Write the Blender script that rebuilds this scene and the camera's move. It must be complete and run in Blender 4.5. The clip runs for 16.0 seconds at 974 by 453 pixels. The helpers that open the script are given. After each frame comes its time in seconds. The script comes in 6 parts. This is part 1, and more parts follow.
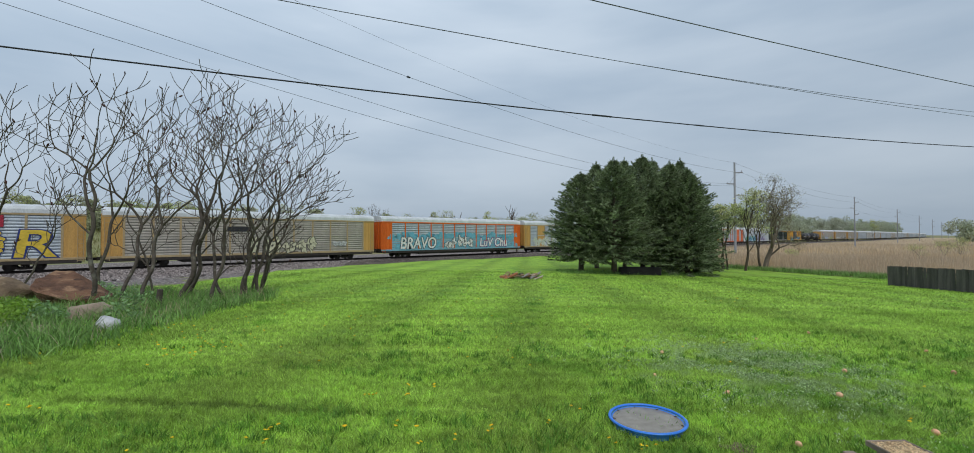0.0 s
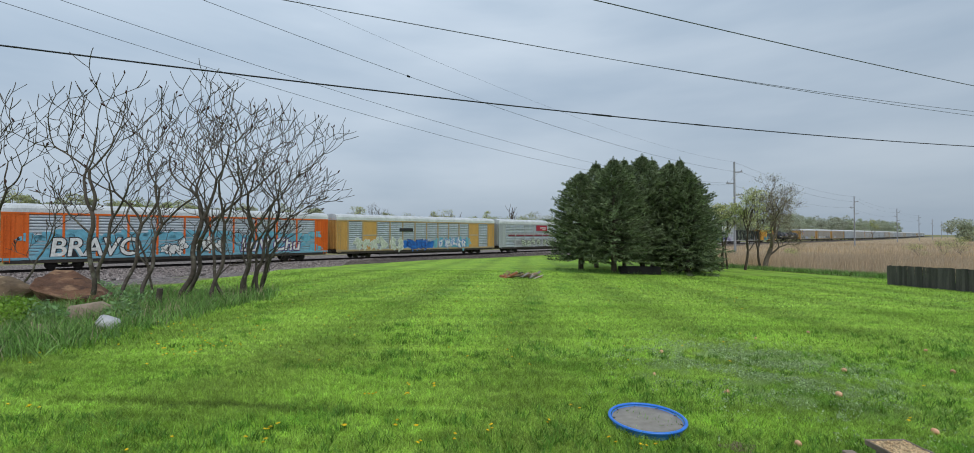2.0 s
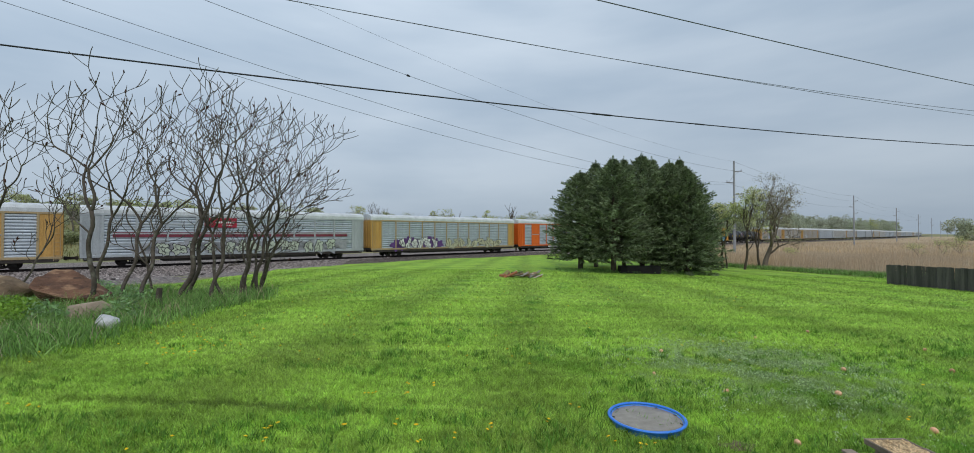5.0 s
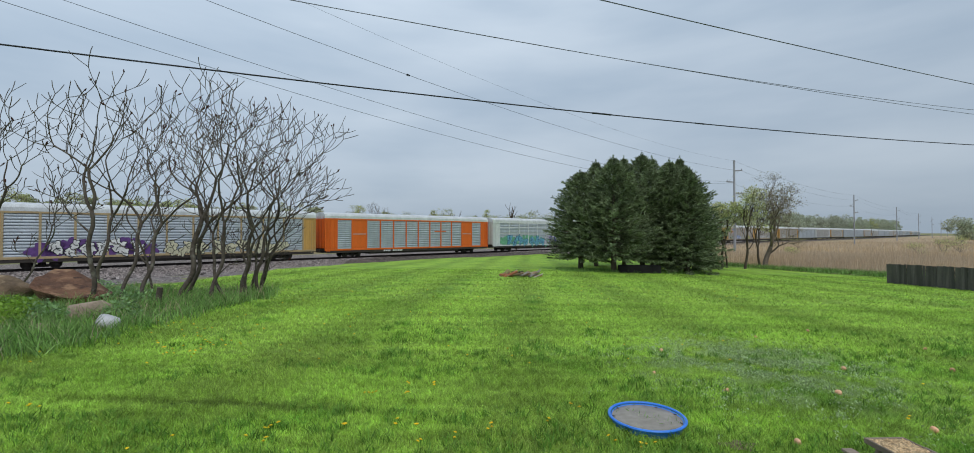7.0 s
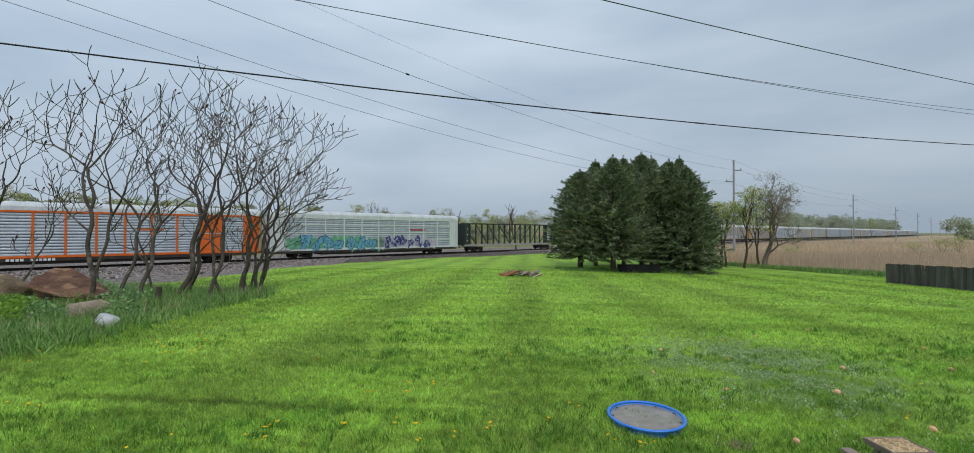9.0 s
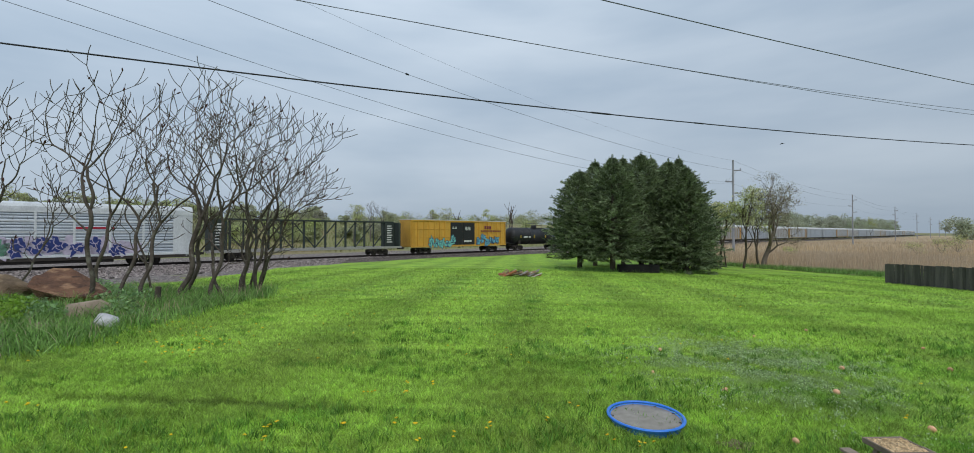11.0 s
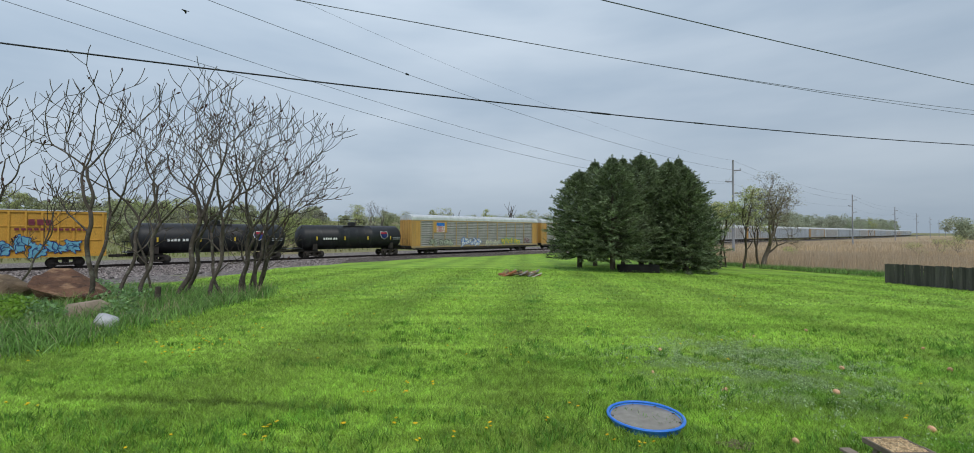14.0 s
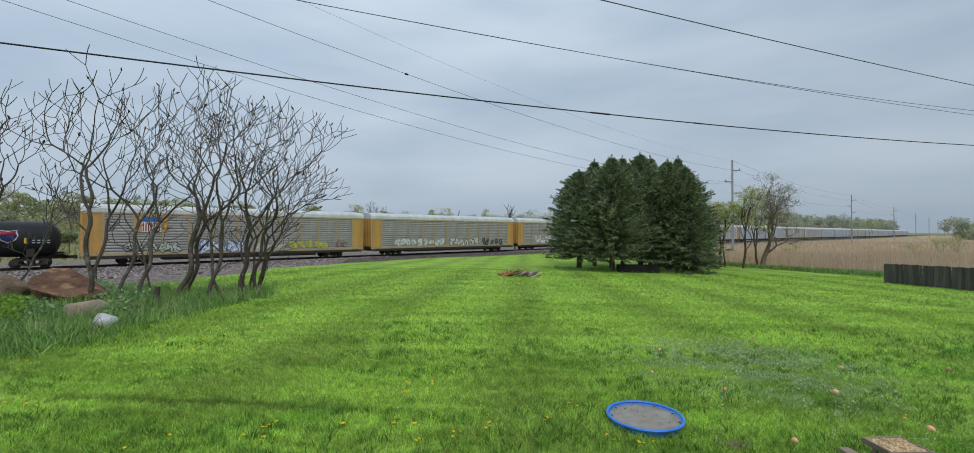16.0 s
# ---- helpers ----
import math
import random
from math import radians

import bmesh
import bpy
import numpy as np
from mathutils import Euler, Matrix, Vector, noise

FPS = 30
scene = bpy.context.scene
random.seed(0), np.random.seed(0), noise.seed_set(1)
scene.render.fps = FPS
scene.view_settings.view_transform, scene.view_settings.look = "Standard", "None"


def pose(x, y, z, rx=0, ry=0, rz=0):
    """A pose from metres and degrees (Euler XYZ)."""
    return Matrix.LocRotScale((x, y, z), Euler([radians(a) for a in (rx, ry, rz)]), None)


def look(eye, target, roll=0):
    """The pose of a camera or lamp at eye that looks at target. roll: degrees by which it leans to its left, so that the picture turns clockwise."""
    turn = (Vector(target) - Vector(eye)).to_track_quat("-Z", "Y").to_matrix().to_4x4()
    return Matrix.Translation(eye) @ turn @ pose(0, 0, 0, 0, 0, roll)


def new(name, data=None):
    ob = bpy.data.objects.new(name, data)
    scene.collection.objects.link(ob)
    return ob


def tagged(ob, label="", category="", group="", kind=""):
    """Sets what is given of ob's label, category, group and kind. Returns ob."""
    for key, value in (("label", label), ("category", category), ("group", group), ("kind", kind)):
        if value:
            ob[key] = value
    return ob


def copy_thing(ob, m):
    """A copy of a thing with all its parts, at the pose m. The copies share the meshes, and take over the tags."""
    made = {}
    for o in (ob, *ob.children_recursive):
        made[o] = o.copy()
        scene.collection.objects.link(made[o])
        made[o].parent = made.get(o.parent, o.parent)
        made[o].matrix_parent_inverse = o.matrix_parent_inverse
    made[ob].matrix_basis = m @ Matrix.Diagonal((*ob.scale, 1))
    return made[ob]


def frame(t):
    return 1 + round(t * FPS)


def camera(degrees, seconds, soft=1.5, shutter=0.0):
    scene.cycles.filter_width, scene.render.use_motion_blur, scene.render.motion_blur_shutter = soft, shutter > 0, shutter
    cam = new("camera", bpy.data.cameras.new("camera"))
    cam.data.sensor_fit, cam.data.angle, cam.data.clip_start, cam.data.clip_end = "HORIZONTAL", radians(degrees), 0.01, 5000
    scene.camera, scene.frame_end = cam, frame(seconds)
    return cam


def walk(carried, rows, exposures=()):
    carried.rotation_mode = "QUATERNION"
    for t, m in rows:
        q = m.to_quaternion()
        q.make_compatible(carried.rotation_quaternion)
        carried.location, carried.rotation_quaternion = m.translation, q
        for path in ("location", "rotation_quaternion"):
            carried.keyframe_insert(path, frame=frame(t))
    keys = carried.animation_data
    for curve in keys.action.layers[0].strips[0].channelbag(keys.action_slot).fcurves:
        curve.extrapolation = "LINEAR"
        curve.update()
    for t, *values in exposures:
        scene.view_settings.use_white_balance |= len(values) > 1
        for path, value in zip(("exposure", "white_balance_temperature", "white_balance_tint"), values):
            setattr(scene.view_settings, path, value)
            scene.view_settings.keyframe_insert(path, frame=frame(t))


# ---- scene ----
# ---- camera: handheld, nearly still, drifting by a fraction of a degree ----
cam = camera(95.2, 16.0, soft=0.9)
EYE = (0.0, 0.0, 1.6)


def held(pitch, yaw, roll):
    return pose(*EYE, 90 + pitch, 0, yaw) @ pose(0, 0, 0, 0, 0, roll)


walk(cam, [(t, held(p, y, r)) for t, p, y, r in (
    (0.0, 1.085, 0.0, 0.02), (0.5, 1.055, 0.0, 0.04), (1.5, 1.035, -0.005, 0.05), (2.0, 1.0, -0.025, 0.04),
    (3.0, 0.985, -0.06, 0.05), (4.0, 0.95, -0.065, 0.06), (5.2, 0.915, -0.06, 0.02), (6.5, 0.875, -0.052, -0.03),
    (7.0, 0.845, -0.045, 0.0), (7.5, 0.79, -0.046, 0.02), (8.0, 0.772, -0.06, 0.04), (9.0, 0.772, -0.105, 0.05),
    (10.3, 0.772, -0.14, 0.055), (11.5, 0.772, -0.17, 0.06), (13.5, 0.772, -0.172, 0.06), (15.0, 0.772, -0.18, 0.06),
    (15.5, 0.771, -0.225, 0.066), (16.0, 0.768, -0.238, 0.07))])

# ---- light: flat overcast sky ----
world = bpy.data.worlds.new("sky")
scene.world = world
world.use_nodes = True
wn, wl = world.node_tree.nodes, world.node_tree.links
wbg = wn["Background"]
sky = wn.new("ShaderNodeTexSky")
sky.sky_type, sky.sun_disc = "NISHITA", False
sky.sun_elevation, sky.sun_rotation = radians(48), radians(200)
sky.air_density, sky.dust_density, sky.ozone_density = 1.0, 4.0, 1.0
wtc = wn.new("ShaderNodeTexCoord")
wmap = wn.new("ShaderNodeMapping")
wmap.inputs["Scale"].default_value = (1.0, 1.0, 4.5)
wmap.inputs["Rotation"].default_value = (0.0, radians(6), radians(20))
wl.new(wtc.outputs["Generated"], wmap.inputs["Vector"])
wno = wn.new("ShaderNodeTexNoise")
wno.inputs["Scale"].default_value = 1.7
wno.inputs["Detail"].default_value = 4.5
wno.inputs["Roughness"].default_value = 0.5
wl.new(wmap.outputs["Vector"], wno.inputs["Vector"])
wramp = wn.new("ShaderNodeValToRGB")
wramp.color_ramp.elements[0].position, wramp.color_ramp.elements[0].color = 0.30, (4.1, 5.25, 6.6, 1)
wramp.color_ramp.elements[1].position, wramp.color_ramp.elements[1].color = 0.70, (6.3, 7.35, 8.5, 1)
wl.new(wno.outputs["Fac"], wramp.inputs["Fac"])
wsep = wn.new("ShaderNodeSeparateXYZ")
wl.new(wtc.outputs["Generated"], wsep.inputs["Vector"])
wup = wn.new("ShaderNodeMapRange")
wup.inputs["From Min"].default_value, wup.inputs["From Max"].default_value = 0.0, 0.55
wup.inputs["To Min"].default_value, wup.inputs["To Max"].default_value = 0.82, 1.18
wl.new(wsep.outputs["Z"], wup.inputs["Value"])
wmul = wn.new("ShaderNodeVectorMath")
wmul.operation = "SCALE"
wside = wn.new("ShaderNodeMapRange")          # cloud thickens to the east
wside.inputs["From Min"].default_value, wside.inputs["From Max"].default_value = -0.7, 0.7
wside.inputs["To Min"].default_value, wside.inputs["To Max"].default_value = 1.06, 0.89
wl.new(wsep.outputs["X"], wside.inputs["Value"])
wboth = wn.new("ShaderNodeMath")
wboth.operation = "MULTIPLY"
wl.new(wup.outputs["Result"], wboth.inputs[0])
wl.new(wside.outputs["Result"], wboth.inputs[1])
wl.new(wramp.outputs["Color"], wmul.inputs[0])
wl.new(wboth.outputs[0], wmul.inputs["Scale"])
wmix = wn.new("ShaderNodeMixRGB")
wmix.inputs["Fac"].default_value = 0.90
wl.new(sky.outputs["Color"], wmix.inputs["Color1"])
wl.new(wmul.outputs["Vector"], wmix.inputs["Color2"])
wl.new(wmix.outputs["Color"], wbg.inputs["Color"])
wbg.inputs["Strength"].default_value = 0.096

sun = new("sun", bpy.data.lights.new("sun", "SUN"))
sun.data.energy, sun.data.angle, sun.data.color = 1.3, radians(25), (1.0, 0.96, 0.9)
sun.matrix_world = look((20, -60, 80), (0, 0, 0))
scene.view_settings.exposure = 0.0


# ---- materials ----
def material(name, base, rough=0.8, metal=0.0, vary=None, scale=4.0, fine=60.0, bump=0.3, dist=0.01, mixes=(), island=0.0, rnd=0.0, spec=0.3, stretch=(1, 1, 1), obj=False):
    """base and vary blend by a coarse noise, a fine noise shades both; mixes: further (colour, scale, low, high) patches;
    island / rnd: brightness spread per loose piece or per object."""
    m = bpy.data.materials.new(name)
    m.use_nodes = True
    n, l = m.node_tree.nodes, m.node_tree.links
    b = n["Principled BSDF"]
    b.inputs["Roughness"].default_value, b.inputs["Metallic"].default_value = rough, metal
    b.inputs["Specular IOR Level"].default_value = spec
    tc = n.new("ShaderNodeTexCoord")
    mp = n.new("ShaderNodeMapping")
    mp.inputs["Scale"].default_value = stretch
    if obj:
        l.new(tc.outputs["Object"], mp.inputs["Vector"])
    else:
        geo = n.new("ShaderNodeNewGeometry")
        l.new(geo.outputs["Position"], mp.inputs["Vector"])

    def noise_node(s, d=3.0):
        t = n.new("ShaderNodeTexNoise")
        t.inputs["Scale"].default_value, t.inputs["Detail"].default_value = s, d
        l.new(mp.outputs["Vector"], t.inputs["Vector"])
        return t.outputs["Fac"]

    def ramp(fac, lo, hi):
        t = n.new("ShaderNodeMapRange")
        t.inputs["From Min"].default_value, t.inputs["From Max"].default_value = lo, hi
        l.new(fac, t.inputs["Value"])
        return t.outputs["Result"]

    def mix(fac, c1, c2, how="MIX"):
        t = n.new("ShaderNodeMixRGB")
        t.blend_type = how
        for s, v in ((t.inputs["Fac"], fac), (t.inputs["Color1"], c1), (t.inputs["Color2"], c2)):
            if isinstance(v, bpy.types.NodeSocket):
                l.new(v, s)
            elif isinstance(v, float):
                s.default_value = v
            else:
                s.default_value = (*v, 1)
        return t.outputs["Color"]

    vary = vary or tuple(c * 0.75 for c in base)
    col = mix(ramp(noise_node(scale), 0.35, 0.65), base, vary)
    for c, s, lo, hi in mixes:
        col = mix(ramp(noise_node(s, 5.0), lo, hi), col, c)
    fn = noise_node(fine, 2.0)
    g = n.new("ShaderNodeMapRange")
    g.inputs["To Min"].default_value, g.inputs["To Max"].default_value = 0.72, 1.28
    l.new(fn, g.inputs["Value"])
    col = mix(1.0, col, g.outputs["Result"], "MULTIPLY")
    if island or rnd:
        src = n.new("ShaderNodeNewGeometry").outputs["Random Per Island"] if island else n.new("ShaderNodeObjectInfo").outputs["Random"]
        a = island or rnd
        g2 = n.new("ShaderNodeMapRange")
        g2.inputs["To Min"].default_value, g2.inputs["To Max"].default_value = 1 - a, 1 + a
        l.new(src, g2.inputs["Value"])
        col = mix(1.0, col, g2.outputs["Result"], "MULTIPLY")
    l.new(col, b.inputs["Base Color"])
    if bump:
        bp = n.new("ShaderNodeBump")
        bp.inputs["Strength"].default_value, bp.inputs["Distance"].default_value = bump, dist
        l.new(fn, bp.inputs["Height"])
        l.new(bp.outputs["Normal"], b.inputs["Normal"])
    return m


def leafy(m, amount=0.35):
    """lets light through thin leaves"""
    n, l = m.node_tree.nodes, m.node_tree.links
    b, out = n["Principled BSDF"], n["Material Output"]
    tr = n.new("ShaderNodeBsdfTranslucent")
    src = b.inputs["Base Color"].links[0].from_socket
    l.new(src, tr.inputs["Color"])
    ms = n.new("ShaderNodeMixShader")
    ms.inputs["Fac"].default_value = amount
    l.new(b.outputs["BSDF"], ms.inputs[1])
    l.new(tr.outputs["BSDF"], ms.inputs[2])
    l.new(ms.outputs["Shader"], out.inputs["Surface"])
    return m


def mown(m, low=0.81, high=1.05):
    """mower passes, long darkened creases, a rut's shade put into the colour and a thin pale patch, by place on the
    lawn
    """
    n, l = m.node_tree.nodes, m.node_tree.links
    b = n["Principled BSDF"]
    src = b.inputs["Base Color"].links[0].from_socket
    geo = n.new("ShaderNodeNewGeometry")

    def mapped(scale, turn=0.0, shift=(0, 0, 0)):
        mp = n.new("ShaderNodeMapping")
        mp.vector_type = "POINT"
        mp.inputs["Rotation"].default_value = (0, 0, radians(turn))
        mp.inputs["Scale"].default_value = scale
        mp.inputs["Location"].default_value = shift
        l.new(geo.outputs["Position"], mp.inputs["Vector"])
        return mp.outputs["Vector"]

    def span(sock, lo, hi, a, c):
        r = n.new("ShaderNodeMapRange")
        r.inputs["From Min"].default_value, r.inputs["From Max"].default_value = lo, hi
        r.inputs["To Min"].default_value, r.inputs["To Max"].default_value = a, c
        l.new(sock, r.inputs["Value"])
        return r.outputs["Result"]

    def times(col, fac):
        mx = n.new("ShaderNodeMixRGB")
        mx.blend_type, mx.inputs["Fac"].default_value = "MULTIPLY", 1.0
        l.new(col, mx.inputs["Color1"])
        l.new(fac, mx.inputs["Color2"])
        return mx.outputs["Color"]

    wv = n.new("ShaderNodeTexWave")
    wv.inputs["Scale"].default_value, wv.inputs["Distortion"].default_value = 0.095, 1.1
    wv.inputs["Detail"].default_value, wv.inputs["Detail Scale"].default_value = 2.0, 0.4
    wv.inputs["Phase Offset"].default_value = 0.2
    l.new(mapped((1, 1, 1), 5), wv.inputs["Vector"])
    col = times(src, span(wv.outputs["Fac"], 0.0, 0.6, low, high))
    nz = n.new("ShaderNodeTexNoise")
    nz.inputs["Scale"].default_value, nz.inputs["Detail"].default_value = 1.0, 4.0
    l.new(mapped((0.24, 2.1, 1), -8), nz.inputs["Vector"])
    col = times(col, span(nz.outputs["Fac"], 0.36, 0.58, 0.84, 1.10))
    n3 = n.new("ShaderNodeTexNoise")
    n3.inputs["Scale"].default_value, n3.inputs["Detail"].default_value = 9.0, 5.0
    n3.inputs["Roughness"].default_value = 0.65
    l.new(mapped((0.8, 1.2, 1)), n3.inputs["Vector"])
    col = times(col, span(n3.outputs["Fac"], 0.36, 0.60, 0.68, 1.26))
    # rut across the lawn: its shade is painted in as a darker strip
    sp = n.new("ShaderNodeSeparateXYZ")
    l.new(mapped((1, 1, 1), 7.5, (0, -4.10, 0)), sp.inputs["Vector"])
    nw = n.new("ShaderNodeTexNoise")
    nw.inputs["Scale"].default_value = 1.1
    l.new(mapped((1, 1, 1)), nw.inputs["Vector"])
    ad = n.new("ShaderNodeMath")
    ad.operation = "ADD"
    l.new(sp.outputs["Y"], ad.inputs[0])
    l.new(span(nw.outputs["Fac"], 0.3, 0.7, -0.13, 0.13), ad.inputs[1])
    ab = n.new("ShaderNodeMath")
    ab.operation = "ABSOLUTE"
    l.new(ad.outputs[0], ab.inputs[0])
    near = span(ab.outputs[0], 0.015, 0.11, 1.0, 0.0)
    e1 = span(sp.outputs["X"], -5.6, -4.6, 0.0, 1.0)
    e2 = span(sp.outputs["X"], -2.2, -0.6, 1.0, 0.0)
    for e in (e1, e2):
        mu = n.new("ShaderNodeMath")
        mu.operation = "MULTIPLY"
        l.new(near, mu.inputs[0])
        l.new(e, mu.inputs[1])
        near = mu.outputs[0]
    col = times(col, span(near, 0.0, 1.0, 1.0, 0.5))
    gr = n.new("ShaderNodeTexGradient")
    gr.gradient_type = "SPHERICAL"
    l.new(mapped((1 / 2.3, 1 / 2.0, 0.01), 0, (-3.75 / 2.3, -6.1 / 2.0, 0)), gr.inputs["Vector"])
    n2 = n.new("ShaderNodeTexNoise")
    n2.inputs["Scale"].default_value, n2.inputs["Detail"].default_value = 3.0, 4.0
    l.new(mapped((1, 1, 1)), n2.inputs["Vector"])
    mm = n.new("ShaderNodeMath")
    mm.operation = "MULTIPLY"
    l.new(span(gr.outputs["Fac"], 0.05, 0.4, 0.0, 1.0), mm.inputs[0])
    l.new(span(n2.outputs["Fac"], 0.46, 0.56, 0.0, 0.9), mm.inputs[1])
    mx = n.new("ShaderNodeMixRGB")
    l.new(mm.outputs[0], mx.inputs["Fac"])
    l.new(col, mx.inputs["Color1"])
    mx.inputs["Color2"].default_value = (0.30, 0.42, 0.15, 1)
    l.new(mx.outputs["Color"], b.inputs["Base Color"])
    return m


M_EARTH = material("rough_ground", (0.23, 0.22, 0.10), 0.95, vary=(0.17, 0.19, 0.07), scale=0.05, fine=6, bump=0.5, dist=0.1,
                   mixes=(((0.24, 0.19, 0.10), 0.03, 0.5, 0.62),))
M_GRAVEL = material("gravel", (0.25, 0.215, 0.195), 0.95, vary=(0.18, 0.15, 0.14), scale=0.7, fine=11, bump=1.0, dist=0.12,
                    mixes=(((0.07, 0.058, 0.055), 5.0, 0.50, 0.60), ((0.44, 0.39, 0.36), 7.0, 0.55, 0.64)))
M_BALLAST = material("oily_ballast", (0.16, 0.135, 0.12), 0.95, vary=(0.10, 0.085, 0.078), scale=0.9, fine=11, bump=1.0, dist=0.12,
                     mixes=(((0.04, 0.034, 0.03), 5.0, 0.50, 0.60), ((0.30, 0.26, 0.24), 7.0, 0.58, 0.66)))
M_STONE = material("ballast_stone", (0.29, 0.255, 0.24), 0.9, vary=(0.20, 0.17, 0.165), scale=3, fine=30, island=0.65)
M_SOIL = material("bare_soil", (0.20, 0.15, 0.10), 0.95, scale=6, fine=50, bump=0.6)
M_GRASS = leafy(mown(material("grass_blade", (0.295, 0.475, 0.072), 0.6, vary=(0.385, 0.55, 0.105), scale=0.4, fine=8, bump=0, island=0.55,
                         mixes=(((0.13, 0.31, 0.035), 0.9, 0.56, 0.72),))), 0.3)
M_TALL = leafy(material("tall_grass_blade", (0.13, 0.265, 0.055), 0.55, vary=(0.23, 0.37, 0.11), scale=1.8, fine=8, bump=0, island=0.6), 0.3)
M_REED = leafy(material("dry_reed", (0.50, 0.38, 0.25), 0.8, vary=(0.47, 0.39, 0.29), scale=0.12, fine=3, bump=0, island=0.24, mixes=(((0.58, 0.44, 0.26), 0.05, 0.52, 0.66),)), 0.25)
M_REEDBED = material("reed_litter", (0.44, 0.33, 0.20), 0.95, vary=(0.38, 0.29, 0.19), scale=0.1, fine=5, bump=0.6, dist=0.1)
M_BARK = material("sumac_bark", (0.108, 0.09, 0.073), 0.9, vary=(0.065, 0.052, 0.042), scale=6, fine=70, bump=0.5,
                  mixes=(((0.17, 0.16, 0.13), 5, 0.58, 0.68),))
M_SEED = material("sumac_seed_head", (0.07, 0.03, 0.025), 0.9, fine=90)
M_BARK2 = material("rough_bark", (0.10, 0.08, 0.06), 0.95, scale=4, fine=40, bump=0.6)
M_NEEDLE = leafy(material("spruce_needles", (0.135, 0.178, 0.088), 0.55, vary=(0.22, 0.275, 0.145), scale=0.9, fine=6, bump=0, island=0.75), 0.2)
M_LEAF = leafy(material("spring_leaves", (0.42, 0.48, 0.17), 0.7, vary=(0.50, 0.50, 0.24), scale=0.5, fine=6, bump=0, island=0.4), 0.35)
M_WOODS = leafy(material("far_woods_leaves", (0.36, 0.40, 0.21), 0.9, vary=(0.37, 0.37, 0.25), scale=0.05, fine=1, bump=0, island=0.5,
                         mixes=(((0.42, 0.47, 0.20), 0.03, 0.52, 0.62), ((0.31, 0.30, 0.25), 0.045, 0.55, 0.62))), 0.45)
M_TWIG = material("bare_twigs", (0.17, 0.15, 0.13), 0.9, bump=0, island=0.3)
M_RAIL = material("rusty_rail_steel", (0.035, 0.026, 0.024), 0.85, 0.0, fine=30)
M_TIE = material("creosoted_tie", (0.10, 0.085, 0.075), 0.95, fine=30, rnd=0.25)
M_WIRE = material("black_cable", (0.02, 0.022, 0.028), 0.6, fine=20, bump=0)
M_WIRE2 = material("weathered_line_wire", (0.10, 0.11, 0.13), 0.6, fine=20, bump=0)
M_POLE = material("weathered_pole_wood", (0.33, 0.34, 0.36), 0.9, fine=20, stretch=(1, 1, 0.1))
M_FENCE = material("weathered_fence_board", (0.115, 0.105, 0.095), 0.95, vary=(0.075, 0.07, 0.065), scale=5, fine=60, stretch=(1, 1, 0.12), rnd=0.3, bump=0.6)
M_ROCK1 = material("red_brown_boulder", (0.21, 0.112, 0.066), 0.9, vary=(0.11, 0.058, 0.038), scale=2.5, fine=22, bump=1, dist=0.05, stretch=(0.7, 1.0, 2.2),
                   mixes=(((0.33, 0.20, 0.12), 3.0, 0.54, 0.66), ((0.07, 0.04, 0.03), 5.0, 0.60, 0.68)))
M_ROCK2 = material("tan_boulder", (0.36, 0.29, 0.22), 0.9, vary=(0.27, 0.21, 0.16), scale=3, fine=25, bump=0.8, dist=0.02)
M_ROCK3 = material("pale_grey_stone", (0.52, 0.52, 0.53), 0.85, vary=(0.42, 0.42, 0.43), scale=5, fine=40, bump=0.6)
M_ROCK4 = material("weathered_brown_boulder", (0.24, 0.17, 0.105), 0.9, vary=(0.14, 0.10, 0.065), scale=3, fine=25, bump=1, dist=0.04, mixes=(((0.36, 0.28, 0.18), 4, 0.56, 0.68),))
M_BLUE = material("blue_plastic", (0.028, 0.18, 0.66), 0.35, vary=(0.035, 0.21, 0.72), scale=8, fine=60, bump=0.05, spec=0.5)
M_DRY = material("chipped_seed_mix", (0.60, 0.46, 0.28), 0.9, vary=(0.48, 0.34, 0.19), scale=30, fine=90, bump=0.6, island=0.5)
M_DECK = material("grey_weathered_wood", (0.25, 0.20, 0.155), 0.9, vary=(0.17, 0.135, 0.105), scale=5, fine=60, stretch=(0.15, 1, 1), rnd=0.2)
M_BALL = material("faded_orange_skin", (0.64, 0.31, 0.18), 0.7, vary=(0.68, 0.42, 0.27), scale=20, fine=90, rnd=0.25)
M_YELLOW = material("dandelion_yellow", (0.85, 0.55, 0.01), 0.7, vary=(0.8, 0.48, 0.01), bump=0, island=0.2)


# ---- helpers of this scene ----
def mesh_of(name, verts, faces, mat=None, smooth=False):
    me = bpy.data.meshes.new(name)
    me.from_pydata(verts, [], faces)
    if mat:
        me.materials.append(mat)
    if smooth:
        me.polygons.foreach_set("use_smooth", [True] * len(me.polygons))
    me.update()
    return me


def part(name, bm, mat, parent, label="", smooth=False):
    me = bpy.data.meshes.new(name)
    bm.to_mesh(me)
    bm.free()
    me.materials.append(mat)
    if smooth:
        me.polygons.foreach_set("use_smooth", [True] * len(me.polygons))
    ob = new(name, me)
    ob.parent = parent
    return tagged(ob, label)


